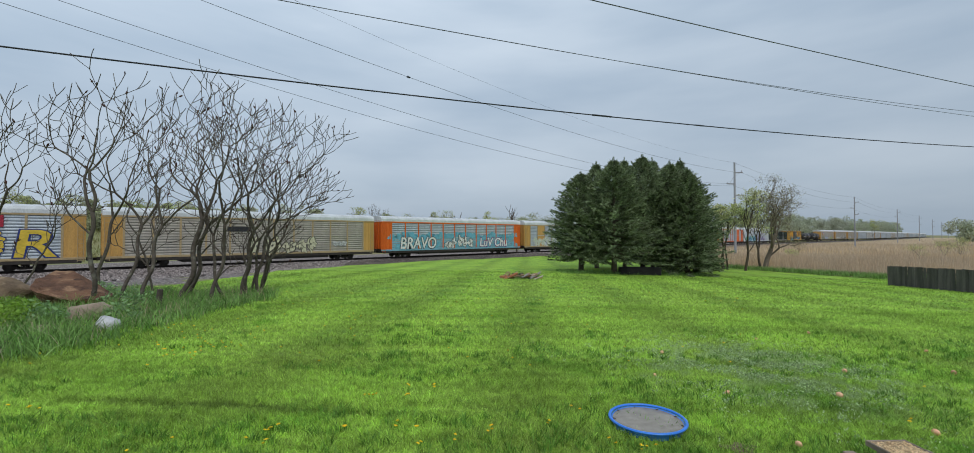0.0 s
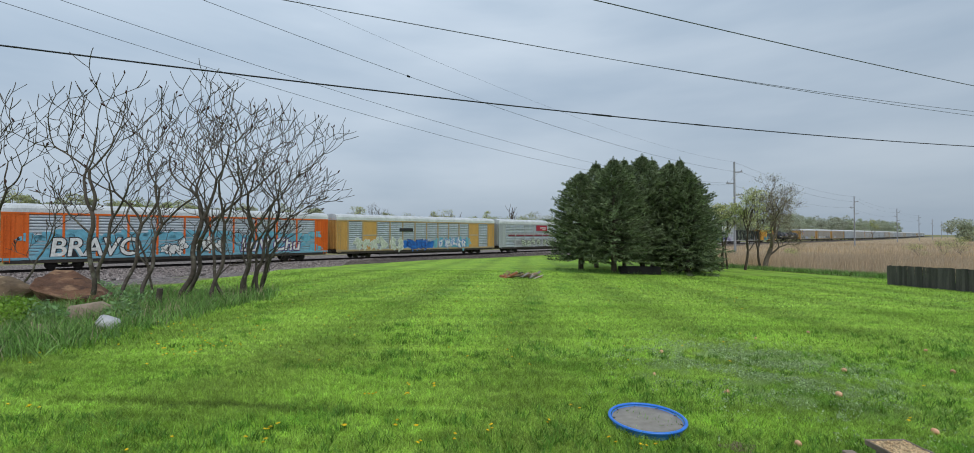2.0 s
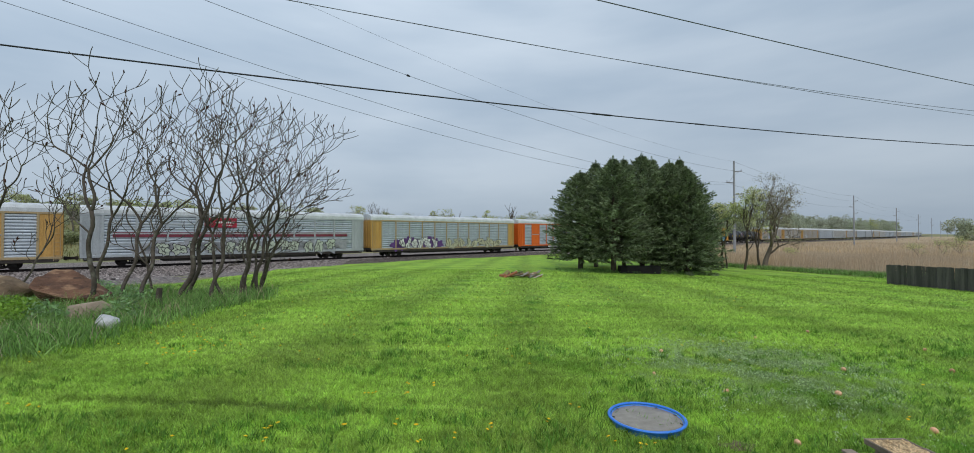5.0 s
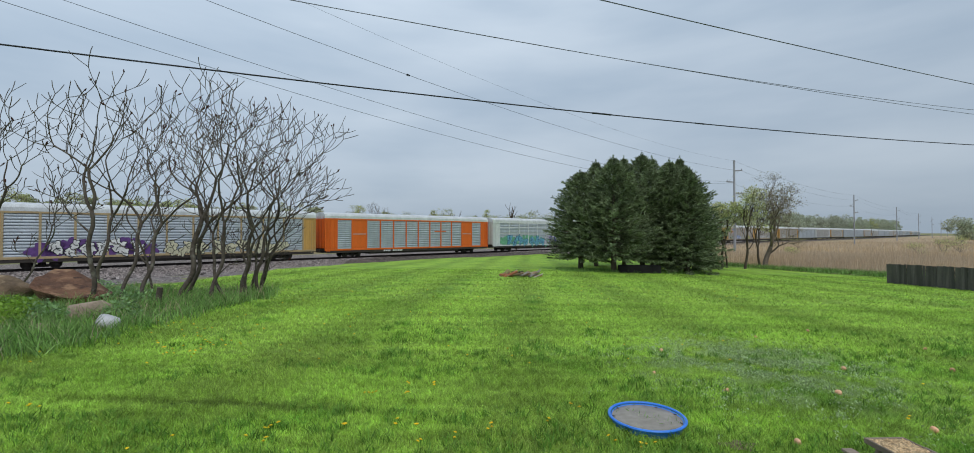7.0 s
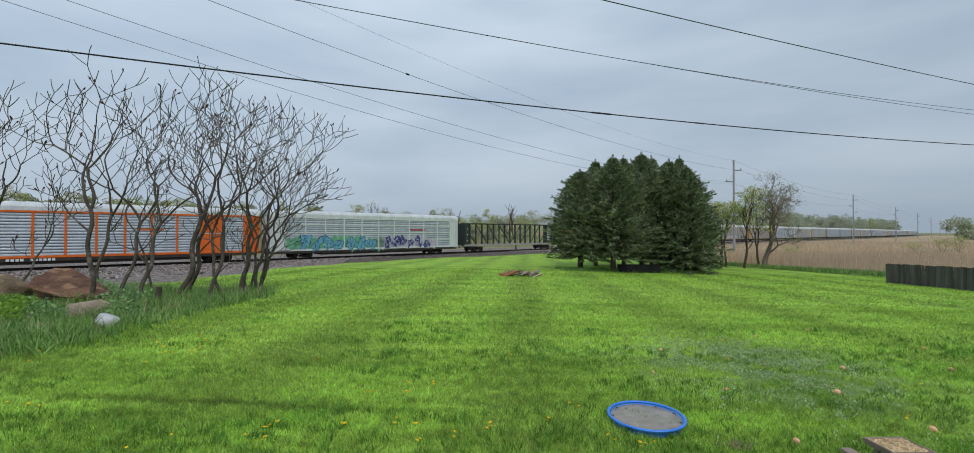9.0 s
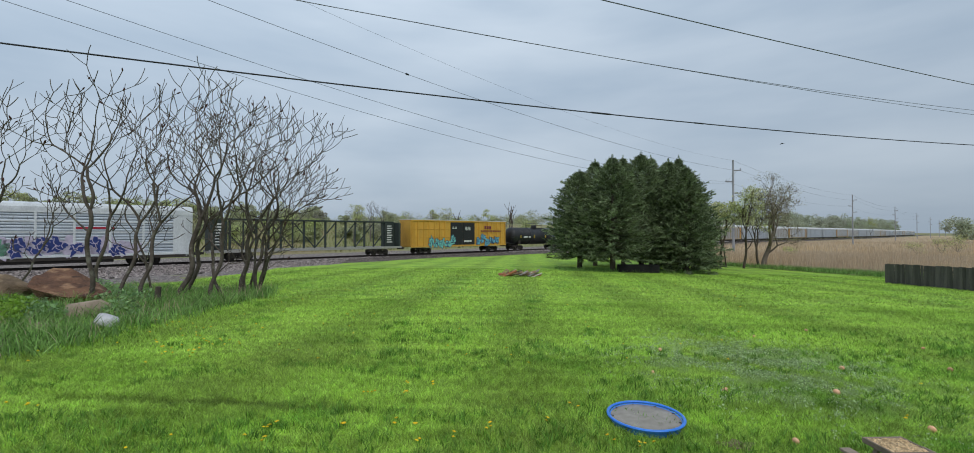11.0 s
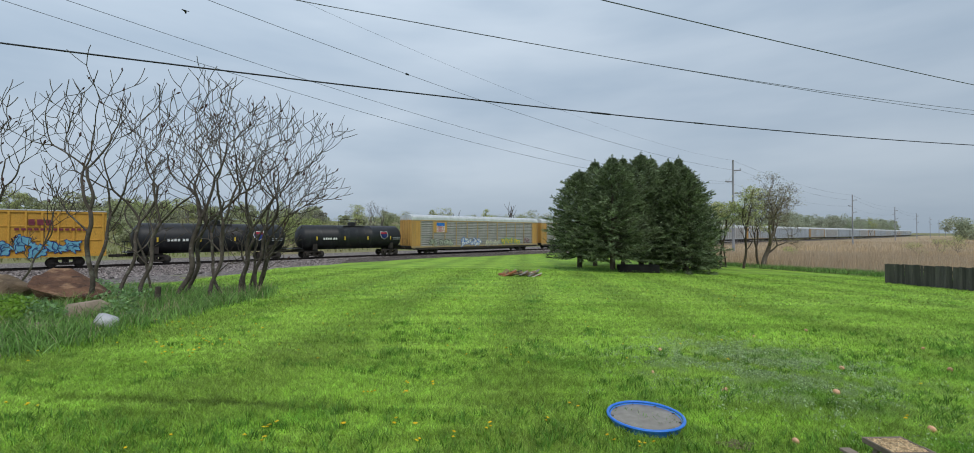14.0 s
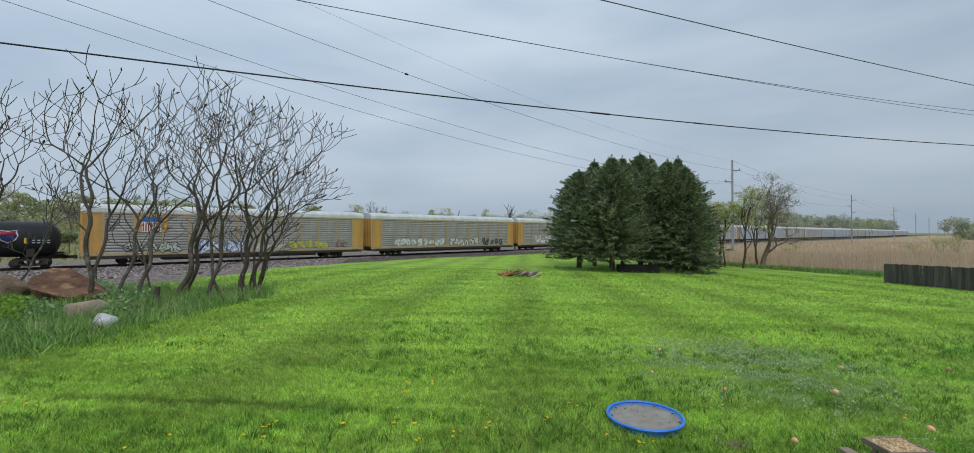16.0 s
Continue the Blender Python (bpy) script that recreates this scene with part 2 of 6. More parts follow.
def piece(name, me, parent, m=None):
    ob = new(name, me)
    ob.parent = parent
    if m is not None:
        ob.matrix_basis = m
    return ob


def empty(name, m=None, **tags):
    ob = new(name)
    if m is not None:
        ob.matrix_basis = m
    return tagged(ob, **tags)


def box(bm, x0, x1, y0, y1, z0, z1, bevel=0.0):
    r = bmesh.ops.create_cube(bm, size=1, matrix=Matrix.Translation(((x0 + x1) / 2, (y0 + y1) / 2, (z0 + z1) / 2)) @ Matrix.Diagonal((x1 - x0, y1 - y0, z1 - z0, 1)))
    if bevel:
        vs = set(r["verts"])
        bmesh.ops.bevel(bm, geom=[e for e in bm.edges if e.verts[0] in vs and e.verts[1] in vs], offset=bevel, segments=1, affect="EDGES")
    return bm


def beam(bm, a, b, w, d):
    """a bar from a to b, w wide and d deep"""
    a, b = Vector(a), Vector(b)
    q = (b - a).to_track_quat("Z", "Y").to_matrix().to_4x4()
    bmesh.ops.create_cube(bm, size=1, matrix=Matrix.Translation((a + b) / 2) @ q @ Matrix.Diagonal((w, d, (b - a).length, 1)))
    return bm


def rod(bm, a, b, r0, r1=None, seg=8):
    a, b = Vector(a), Vector(b)
    q = (b - a).to_track_quat("Z", "Y").to_matrix().to_4x4()
    bmesh.ops.create_cone(bm, cap_ends=True, segments=seg, radius1=r0, radius2=r0 if r1 is None else r1, depth=(b - a).length, matrix=Matrix.Translation((a + b) / 2) @ q)
    return bm


def tube(verts, faces, pts, radii, seg=5):
    """appends a tapering tube along pts to the lists"""
    base = len(verts)
    n = len(pts)
    for i, p in enumerate(pts):
        d = (pts[min(i + 1, n - 1)] - pts[max(i - 1, 0)])
        d = d.normalized() if d.length > 1e-9 else Vector((0, 0, 1))
        s = d.cross(Vector((0.31, 0.95, 0.05))).normalized()
        u = d.cross(s)
        for k in range(seg):
            a = 2 * math.pi * k / seg
            v = p + (s * math.cos(a) + u * math.sin(a)) * radii[i]
            verts.append((v.x, v.y, v.z))
    for i in range(n - 1):
        for k in range(seg):
            k2 = (k + 1) % seg
            faces.append((base + i * seg + k, base + i * seg + k2, base + (i + 1) * seg + k2, base + (i + 1) * seg + k))
    faces.append(tuple(base + (n - 1) * seg + k for k in range(seg)))


def smooth01(a, b, x):
    t = min(1.0, max(0.0, (x - a) / (b - a)))
    return t * t * (3 - 2 * t)


# ---- the railway line in plan: a long, nearly straight run with faint bends ----
RAIL_Z = -1.52
DS = 2.0
TRACK = []
px_, py_, th_ = 3.0, 78.3, 0.7462
fwd, bwd = [], []
x, y, th = px_, py_, th_
for i in range(560):
    fwd.append((i * DS, x, y, th))
    s_ = i * DS
    k_ = 0.0 if s_ < 90 else -0.0003 if s_ < 250 else 0.0002 if s_ < 500 else 0.0
    x, y, th = x + math.cos(th) * DS, y + math.sin(th) * DS, th + k_ * DS
x, y, th = px_, py_, th_
for i in range(1, 200):
    x, y = x - math.cos(th) * DS, y - math.sin(th) * DS
    bwd.append((-i * DS, x, y, th))
TRACK = bwd[::-1] + fwd
S0 = TRACK[0][0]


def track(s):
    """plan position and heading at s metres along the line"""
    i = (s - S0) / DS
    k = max(0, min(len(TRACK) - 2, int(math.floor(i))))
    f = i - k
    a, b = TRACK[k], TRACK[k + 1]
    return a[1] + (b[1] - a[1]) * f, a[2] + (b[2] - a[2]) * f, a[3] + (b[3] - a[3]) * f


def off_track(x, y):
    """distance from the line, positive on the camera's side, and the place along it"""
    s = (x - px_) * math.cos(th_) + (y - py_) * math.sin(th_)
    for _ in range(2):
        tx, ty, a = track(s)
        s += (x - tx) * math.cos(a) + (y - ty) * math.sin(a)
    tx, ty, a = track(s)
    return (x - tx) * math.sin(a) - (y - ty) * math.cos(a), s


def lie(x, y):
    """height of the ground"""
    d, s = off_track(x, y)
    yard = -0.027 * y - 0.022 * (x if x > 3 else (x + 3) ** 2 / 12 if x > -3 else 0.0)
    yard = yard if y > 0 else 0.0 - 0.022 * max(0, x)
    low = -2.15
    if yard < low + 0.3:
        yard = low + 0.3 * math.exp((yard - low - 0.3) / 0.3)
    if d < 0:
        far = smooth01(18, 130, -d)
        left = 1 - smooth01(-40, 160, x - 0.35 * y)
        n = noise.noise((x * 0.012, y * 0.012, 0.3))
        return low + far * (1.2 + 7.5 * left + 1.6 * n)
    wide = 11 + 19 * smooth01(3, 20, -x)
    t = smooth01(4.5, wide, d)
    return low + (yard - low) * t


def reach(u, v, z0=0.0):
    """where a line of sight given by its slopes to the side and downwards meets the ground"""
    d = 2.0
    while d < 400:
        if 1.6 - v * d < lie(u * d, d) + z0:
            break
        d += 0.05 if d < 60 else 0.3
    return u * d, d


F = 715.0


def spot(px, py):
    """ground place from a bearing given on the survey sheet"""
    return reach((px - 784) / F, (py - 378.6) / F)


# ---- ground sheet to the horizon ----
def grid_axis(n, near, far):
    k = math.asinh(far / near)
    return [near * math.sinh(k * (2 * i / (n - 1) - 1)) for i in range(n)]


gx, gy = grid_axis(190, 9, 3500), [30 + v for v in grid_axis(190, 9, 3500)]
ground = tagged(new("ground", mesh_of("ground", [(a, b, lie(a, b) - 0.05) for b in gy for a in gx],
    [(j * 190 + i, j * 190 + i + 1, (j + 1) * 190 + i + 1, (j + 1) * 190 + i) for j in range(189) for i in range(189)], M_EARTH, True)),
    "rough dry grass and earth reaching the horizon", "ground", kind="structure")

# lawn, bounded by the gravel, the reed bed and the fence line
EDGE = [(-500, 500), (-250, 482), (0, 471), (200, 465), (286, 459), (428, 442), (561, 427), (700, 419), (878, 411.5), (1000, 413), (1110, 424),
        (1165, 431), (1230, 436), (1300, 441), (1420, 449), (1568, 452), (1900, 470), (2300, 480)]
EDGE_U = [(a - 784) / F for a, b in EDGE]
EDGE_D = [spot(a, b)[1] for a, b in EDGE]


def edge_depth(u):
    return float(np.interp(u, EDGE_U, EDGE_D))


def on_lawn(x, y, margin=0.0):
    return y > 0.3 and y < edge_depth(x / max(y, 0.3)) - margin


lv, lf = [], []
NU, ND = 260, 120
for i in range(NU):
    u = -2.2 + 4.4 * i / (NU - 1)
    top = edge_depth(u)
    for j in range(ND):
        d = 0.15 * (top / 0.15) ** (j / (ND - 1))
        lv.append((u * d, d, lie(u * d, d)))
for i in range(NU - 1):
    for j in range(ND - 1):
        a = i * ND + j
        lf.append((a, a + ND, a + ND + 1, a + 1))
# the lawn goes on beside and behind the camera
base_ = len(lv)
NX, NY = 70, 16
for i in range(NX):
    x = -34.5 + 69.0 * i / (NX - 1)
    front = max(0.15, abs(x) / 2.2) + 0.05
    for j in range(NY):
        y = -14 + (front + 14) * j / (NY - 1)
        lv.append((x, y, lie(x, y) - 0.006))
for i in range(NX - 1):
    for j in range(NY - 1):
        a = base_ + i * NY + j
        lf.append((a, a + NY, a + NY + 1, a + 1))


def lawn_material():
    m = material("mown_lawn", (0.215, 0.37, 0.034), 0.9, vary=(0.28, 0.44, 0.046), scale=0.55, fine=45, bump=0.8, dist=0.03,
                 mixes=(((0.09, 0.235, 0.022), 0.8, 0.55, 0.72), ((0.25, 0.42, 0.05), 0.35, 0.56, 0.7), ((0.07, 0.18, 0.02), 3.5, 0.6, 0.75)))
    return mown(m)


M_LAWN = lawn_material()
lawn = tagged(new("lawn", mesh_of("lawn", lv, lf, M_LAWN, True)), "mown green lawn with faint mower stripes", "lawn", kind="structure")

# gravel yard and service strip between lawn and line
gv, gf = [], []
gs = [-200 + 2.0 * i for i in range(200)]
NC = 30
for s in gs:
    tx, ty, a = track(s)
    for j in range(NC):
        d = -22 + (64 if s < 40 else 28) * (j / (NC - 1)) ** 1.3
        x, y = tx + d * math.sin(a), ty - d * math.cos(a)
        z = lie(x, y) - 0.02
        if on_lawn(x, y) or (d > 8 and s > -5):
            z -= 0.12
        gv.append((x, y, z))
for i in range(len(gs) - 1):
    for j in range(NC - 1):
        a = i * NC + j
        gf.append((a, a + 1, a + NC + 1, a + NC))
gravel = tagged(new("gravel_yard", mesh_of("gravel_yard", gv, gf, M_GRAVEL, True)), "grey crushed gravel strip beside the railway", "gravel", kind="structure")

# ballast bed, ties and rails
bv, bf = [], []
prof = [(-4.2, -2.25), (-2.3, -1.74), (2.3, -1.74), (4.4, -2.3)]
bs = [-240 + 4.0 * i for i in range(330)]
for s in bs:
    tx, ty, a = track(s)
    for d, z in prof:
        bv.append((tx + d * math.sin(a), ty - d * math.cos(a), z + 0.02))
for i in range(len(bs) - 1):
    for j in range(3):
        a = i * 4 + j
        bf.append((a, a + 1, a + 5, a + 4))
railway = empty("railway_track", label="single railway track on a grey stone ballast bed", category="railway track", kind="structure")
piece("ballast_bed", mesh_of("ballast_bed", bv, bf, M_BALLAST), railway)
for side in (-0.7525, 0.7525):
    rv, rf = [], []
    sec = [(-0.07, -0.18), (-0.07, -0.165), (-0.012, -0.14), (-0.012, -0.045), (-0.036, -0.035), (-0.036, 0), (0.036, 0), (0.036, -0.035), (0.012, -0.045), (0.012, -0.14), (0.07, -0.165), (0.07, -0.18)]
    for s in bs:
        tx, ty, a = track(s)
        for d, z in sec:
            rv.append((tx + (d + side) * math.sin(a), ty - (d + side) * math.cos(a), RAIL_Z + z))
    for i in range(len(bs) - 1):
        for j in range(len(sec)):
            k = (j + 1) % len(sec)
            rf.append((i * 12 + j, i * 12 + k, (i + 1) * 12 + k, (i + 1) * 12 + j))
    piece("rail", mesh_of("rail", rv, rf, M_RAIL), railway)
tie_me = bpy.data.meshes.new("tie")
tie_me.from_pydata(*(lambda b: ([tuple(v.co) for v in b.verts], [], [tuple(v.index for v in f.verts) for f in b.faces]))(
    (lambda b: (b.verts.ensure_lookup_table(), b.verts.index_update(), b)[2])(box(bmesh.new(), -0.115, 0.115, -1.3, 1.3, -0.2, 0.0))))
tie_me.materials.append(M_TIE)
for i in range(260):
    s = -70 + i * 0.6
    tx, ty, a = track(s)
    piece("tie", tie_me, railway, pose(tx, ty, RAIL_Z - 0.182, 0, 0, math.degrees(a)))

# loose stones over ballast and gravel
rng = np.random.default_rng(5)
cube = np.array([(-1, -1, -1), (1, -1, -1), (1, 1, -1), (-1, 1, -1), (-1, -1, 1), (1, -1, 1), (1, 1, 1), (-1, 1, 1)], float)
cubef = [(0, 3, 2, 1), (4, 5, 6, 7), (0, 1, 5, 4), (1, 2, 6, 5), (2, 3, 7, 6), (3, 0, 4, 7)]


def scatter_stones(n, place, lo, hi):
    v, f = [], []
    for _ in range(n):
        x, y, z = place()
        m = Euler(rng.uniform(0, 6, 3)).to_matrix()
        m = np.array(m) * rng.uniform(lo, hi) * rng.uniform(0.6, 1.2, 3)
        c = (cube * rng.uniform(0.7, 1.1, (8, 3))) @ m.T + (x, y, z)
        b = len(v)
        v.extend(map(tuple, c))
        f.extend(tuple(b + k for k in q) for q in cubef)
    return v, f


def stone_place():
    for _ in range(50):
        x, y, d = stone_spot()
        if not on_lawn(x, y, -0.3):
            break
    z = np.interp(d, (2.3, 4.4), (-1.72, -2.28)) if d < 4.4 else -9
    return x, y, max(float(z), lie(x, y) - 0.02)


def stone_spot():
    s = rng.uniform(-75, 15)
    d = 1.5 + abs(rng.normal(0, 1)) * (8.0 if s < -25 else 3.5 if s < -10 else 1.7)
    tx, ty, a = track(s)
    return tx + d * math.sin(a), ty - d * math.cos(a), d


tagged(new("ballast_stones", mesh_of("ballast_stones", *scatter_stones(46000, stone_place, 0.035, 0.095), M_STONE)),
       "loose crushed grey ballast stones along the railway", "stones", kind="stuff")


# ---- grass blades, reeds, tall grass: one sheet of blades each ----
def blades(name, pos, height, width, lean, mat, label, cat, segs=1):
    """pos (n,3), height (n,), width (n,)"""
    n = len(pos)
    ang = rng.uniform(0, 2 * math.pi, n)
    side = np.stack([np.cos(ang), np.sin(ang), np.zeros(n)], 1) * width[:, None] / 2
    tilt = rng.normal(0, 1, (n, 3)) * lean
    tilt[:, 2] = 1
    tip = pos + tilt * height[:, None]
    mid = pos + tilt * height[:, None] * 0.55 * np.array((0.6, 0.6, 1.0))
    v = np.concatenate([pos - side, pos + side, mid + side * 0.8, mid - side * 0.8, tip], 0)
    i = np.arange(n)
    quads = np.stack([i, i + n, i + 2 * n, i + 3 * n], 1)
    tris = np.stack([i + 3 * n, i + 2 * n, i + 4 * n], 1)
    me = bpy.data.meshes.new(name)
    me.vertices.add(len(v))
    me.vertices.foreach_set("co", v.ravel())
    me.loops.add(n * 7)
    me.loops.foreach_set("vertex_index", np.concatenate([quads.ravel(), tris.ravel()]))
    me.polygons.add(2 * n)
    me.polygons.foreach_set("loop_start", np.concatenate([np.arange(n) * 4, n * 4 + np.arange(n) * 3]))
    me.polygons.foreach_set("loop_total", np.concatenate([np.full(n, 4), np.full(n, 3)]))
    me.materials.append(mat)
    me.update(calc_edges=True)
    return tagged(new(name, me), label, cat, kind="stuff")


def ground_heights(xy):
    return np.array([lie(a, b) for a, b in xy])


def lawn_points(n, d0, d1):
    out = []
    while len(out) < n:
        d = math.sqrt(rng.uniform(d0 * d0, d1 * d1))
        x = rng.uniform(-1.2, 1.2) * d
        if on_lawn(x, d, 0.2):
            out.append((x, d))
    return np.array(out)


for n, d0, d1, h, w in ((190000, 2.6, 6.5, 0.040, 0.0050), (120000, 6.5, 13, 0.042, 0.010), (70000, 13, 30, 0.045, 0.024)):
    p = lawn_points(n, d0, d1)
    z = ground_heights(p)
    tuft = np.array([noise.noise((a * 3.1, b * 4.6, 1.0)) + 0.6 * noise.noise((a * 9.0, b * 12.0, 5.0)) for a, b in p])
    hh = h * rng.uniform(0.5, 1.3, n) * (0.95 + min(0.95, 4.5 / d1) * tuft)
    blades("lawn_grass", np.column_stack([p, z]), np.abs(hh) + 0.012, np.full(n, w), 0.75, M_GRASS, "short green lawn grass blades", "grass")


# ---- the freight train ----
SPEED = 17.45
G0 = -54.13


def paint(name, c, rough=0.55, dirt=0.45, metal=0.0):
    """weathered car paint: soot streaks and rust freckles"""
    return material(name, c, rough, metal, vary=tuple(v * 0.82 for v in c), scale=0.9, fine=18, bump=0.08, obj=True,
                    mixes=((tuple(v * dirt + 0.03 for v in c), 1.4, 0.56, 0.80), ((0.13, 0.07, 0.04), 5.0, 0.66, 0.80)), stretch=(1, 1, 0.35))


P_SILVER = paint("galvanised_panel", (0.46, 0.51, 0.56), 0.45, 0.7, 0.25)
P_GREY = paint("dirty_galvanised_panel", (0.36, 0.35, 0.33), 0.6, 0.7, 0.1)
P_TAUPE = paint("rust_stained_panel", (0.40, 0.37, 0.32), 0.6, 0.7, 0.1)
P_ROOF = paint("pale_roof_paint", (0.60, 0.63, 0.65), 0.6, 0.7)
P_YEL = paint("ochre_yellow_paint", (0.56, 0.33, 0.10), 0.6, 0.6)
P_TAN = paint("weathered_tan_paint", (0.42, 0.32, 0.18), 0.65, 0.6)
P_ORG = paint("orange_paint", (0.70, 0.14, 0.02), 0.5, 0.7)
P_WHITE = paint("off_white_paint", (0.62, 0.65, 0.66), 0.55, 0.75)
P_LGREY = paint("light_grey_paint", (0.41, 0.44, 0.46), 0.55, 0.75)
P_TEAL = paint("sprayed_blue_panel", (0.19, 0.40, 0.50), 0.55, 0.9)
P_BLACK = paint("black_tank_paint", (0.022, 0.023, 0.026), 0.45, 0.8)
P_DKGRN = paint("dark_green_black_paint", (0.035, 0.045, 0.042), 0.6, 0.8)
P_DARK = paint("grimy_underframe", (0.045, 0.038, 0.033), 0.8, 0.9)
P_BROWN = paint("box_car_yellow", (0.62, 0.34, 0.055), 0.55, 0.7)
SPRAY = {k: material("spray_" + k, c, 0.6, fine=12, bump=0, obj=True, scale=3) for k, c in dict(
    white=(0.75, 0.76, 0.74), cream=(0.62, 0.60, 0.42), black=(0.03, 0.03, 0.035), blue=(0.03, 0.18, 0.62), sky=(0.16, 0.43, 0.56),
    green=(0.16, 0.42, 0.26), teal=(0.08, 0.42, 0.40), purple=(0.13, 0.06, 0.22), yellow=(0.70, 0.50, 0.06), red=(0.40, 0.03, 0.055),
    maroon=(0.20, 0.04, 0.06), palegreen=(0.52, 0.58, 0.46), navy=(0.03, 0.05, 0.20), grey=(0.35, 0.36, 0.38), lilac=(0.52, 0.47, 0.58), aqua=(0.20, 0.56, 0.50)).items()}


def bm_mesh(name, bm, mat, smooth=False):
    me = bpy.data.meshes.new(name)
    bm.to_mesh(me)
    bm.free()
    me.materials.append(mat)
    if smooth:
        me.polygons.foreach_set("use_smooth", [True] * len(me.polygons))
    return me


def cached(fn):
    store = {}

    def inner(*a):
        if a not in store:
            store[a] = fn(*a)
        return store[a]
    return inner


@cached
def ribbed(w, h, pitch, mat_name):
    """a panel of horizontal corrugations facing -y, its lower left corner at the origin"""
    n = int(h / pitch)
    v, f = [], []
    for i in range(n + 1):
        z = h * i / n
        v += [(0, 0.0, z), (w, 0.0, z)]
        if i < n:
            v += [(0, -0.10, z + h / n * 0.12), (w, -0.10, z + h / n * 0.12), (0, -0.10, z + h / n * 0.48), (w, -0.10, z + h / n * 0.48)]
    for i in range(len(v) // 2 - 1):
        f.append((2 * i, 2 * i + 1, 2 * i + 3, 2 * i + 2))
    return mesh_of("side_panel", v, f, bpy.data.materials[mat_name])


@cached
def slab(name, x, y, z, mat_name, bevel=0.0):
    return bm_mesh(name, box(bmesh.new(), -x / 2, x / 2, -y / 2, y / 2, 0, z, bevel), bpy.data.materials[mat_name])


@cached
def wheel_mesh():
    bm = bmesh.new()
    rod(bm, (0, -0.07, 0), (0, 0.07, 0), 0.42, None, 20)
    rod(bm, (0, -0.09, 0), (0, -0.07, 0), 0.36, 0.42, 20)
    rod(bm, (0, -0.13, 0), (0, -0.07, 0), 0.12, 0.14, 12)
    return bm_mesh("wheel", bm, P_DARK)


@cached
def side_frame_mesh():
    """cast side frame with journal boxes and springs"""
    bm = bmesh.new()
    for a, b in (((-1.15, 0.62), (-0.45, 0.74)), ((-0.45, 0.74), (0.45, 0.74)), ((0.45, 0.74), (1.15, 0.62)), ((-1.0, 0.5), (-0.35, 0.24)), ((-0.35, 0.24), (0.35, 0.24)), ((0.35, 0.24), (1.0, 0.5))):
        beam(bm, (a[0], 0, a[1]), (b[0], 0, b[1]), 0.13, 0.15)
    for x in (-0.89, 0.89):
        box(bm, x - 0.17, x + 0.17, -0.11, 0.11, 0.30, 0.62)
    for x in (-0.17, 0, 0.17):
        rod(bm, (x, 0, 0.3), (x, 0, 0.68), 0.06, None, 6)
    return bm_mesh("side_frame", bm, P_DARK)


@cached
def bolster_mesh():
    return bm_mesh("truck", box(bmesh.new(), -0.22, 0.22, -0.94, 0.94, 0.45, 0.72, 0.03), P_DARK)


@cached
def axle_mesh():
    return bm_mesh("axle", rod(bmesh.new(), (0, -0.9, 0.42), (0, 0.9, 0.42), 0.08, None, 8), P_DARK)


def add_truck(car, x):
    t = piece("truck", bolster_mesh(), car, pose(x, 0, 0))
    for y in (-1.02, 1.02):
        piece("side_frame", side_frame_mesh(), t, pose(0, y, 0))
    for dx in (-0.89, 0.89):
        piece("axle", axle_mesh(), t, pose(dx, 0, 0))
        for y, rz in ((-0.76, 0), (0.76, 180)):
            piece("wheel", wheel_mesh(), t, pose(dx, y, 0.42, 0, 0, rz))


@cached
def coupler_mesh():
    bm = bmesh.new()
    box(bm, 0, 0.75, -0.12, 0.12, 0.75, 1.0, 0.03)
    box(bm, 0.6, 0.86, -0.2, 0.16, 0.72, 1.04, 0.04)
    return bm_mesh("coupler", bm, P_DARK)


def add_couplers(car, half):
    piece("coupler", coupler_mesh(), car, pose(half - 0.25, 0, 0))
    piece("coupler", coupler_mesh(), car, pose(-half + 0.25, 0, 0, 0, 0, 180))


@cached
def ladder_mesh(h, mat_name):
    bm = bmesh.new()
    for x in (-0.2, 0.2):
        rod(bm, (x, 0, 0), (x, 0, h), 0.02, None, 5)
    for i in range(int(h / 0.38) + 1):
        rod(bm, (-0.2, 0, 0.1 + i * 0.38), (0.2, 0, 0.1 + i * 0.38), 0.016, None, 5)
    return bm_mesh("ladder", bm, bpy.data.materials[mat_name])


def blob(bm, cx, cz, rx, rz, y, lobes, rnd, thick=0.012, turn=0.0):
    """a rounded irregular plate in the xz plane"""
    n = 26
    ph = rnd.uniform(0, 6.3)
    ring = []
    for k in range(n):
        a = 2 * math.pi * k / n
        r = 1 + 0.24 * math.sin(lobes * a + ph) + 0.12 * math.sin((lobes * 2 + 1) * a + ph * 2)
        p = Vector((math.cos(a) * rx * r, math.sin(a) * rz * r))
        ring.append((cx + p.x * math.cos(turn) - p.y * math.sin(turn), cz + p.x * math.sin(turn) + p.y * math.cos(turn)))
    fr = [bm.verts.new((x, y - thick, z)) for x, z in ring]
    bk = [bm.verts.new((x, y, z)) for x, z in ring]
    bm.faces.new(fr)
    for k in range(n):
        bm.faces.new((fr[k], bk[k], bk[(k + 1) % n], fr[(k + 1) % n]))


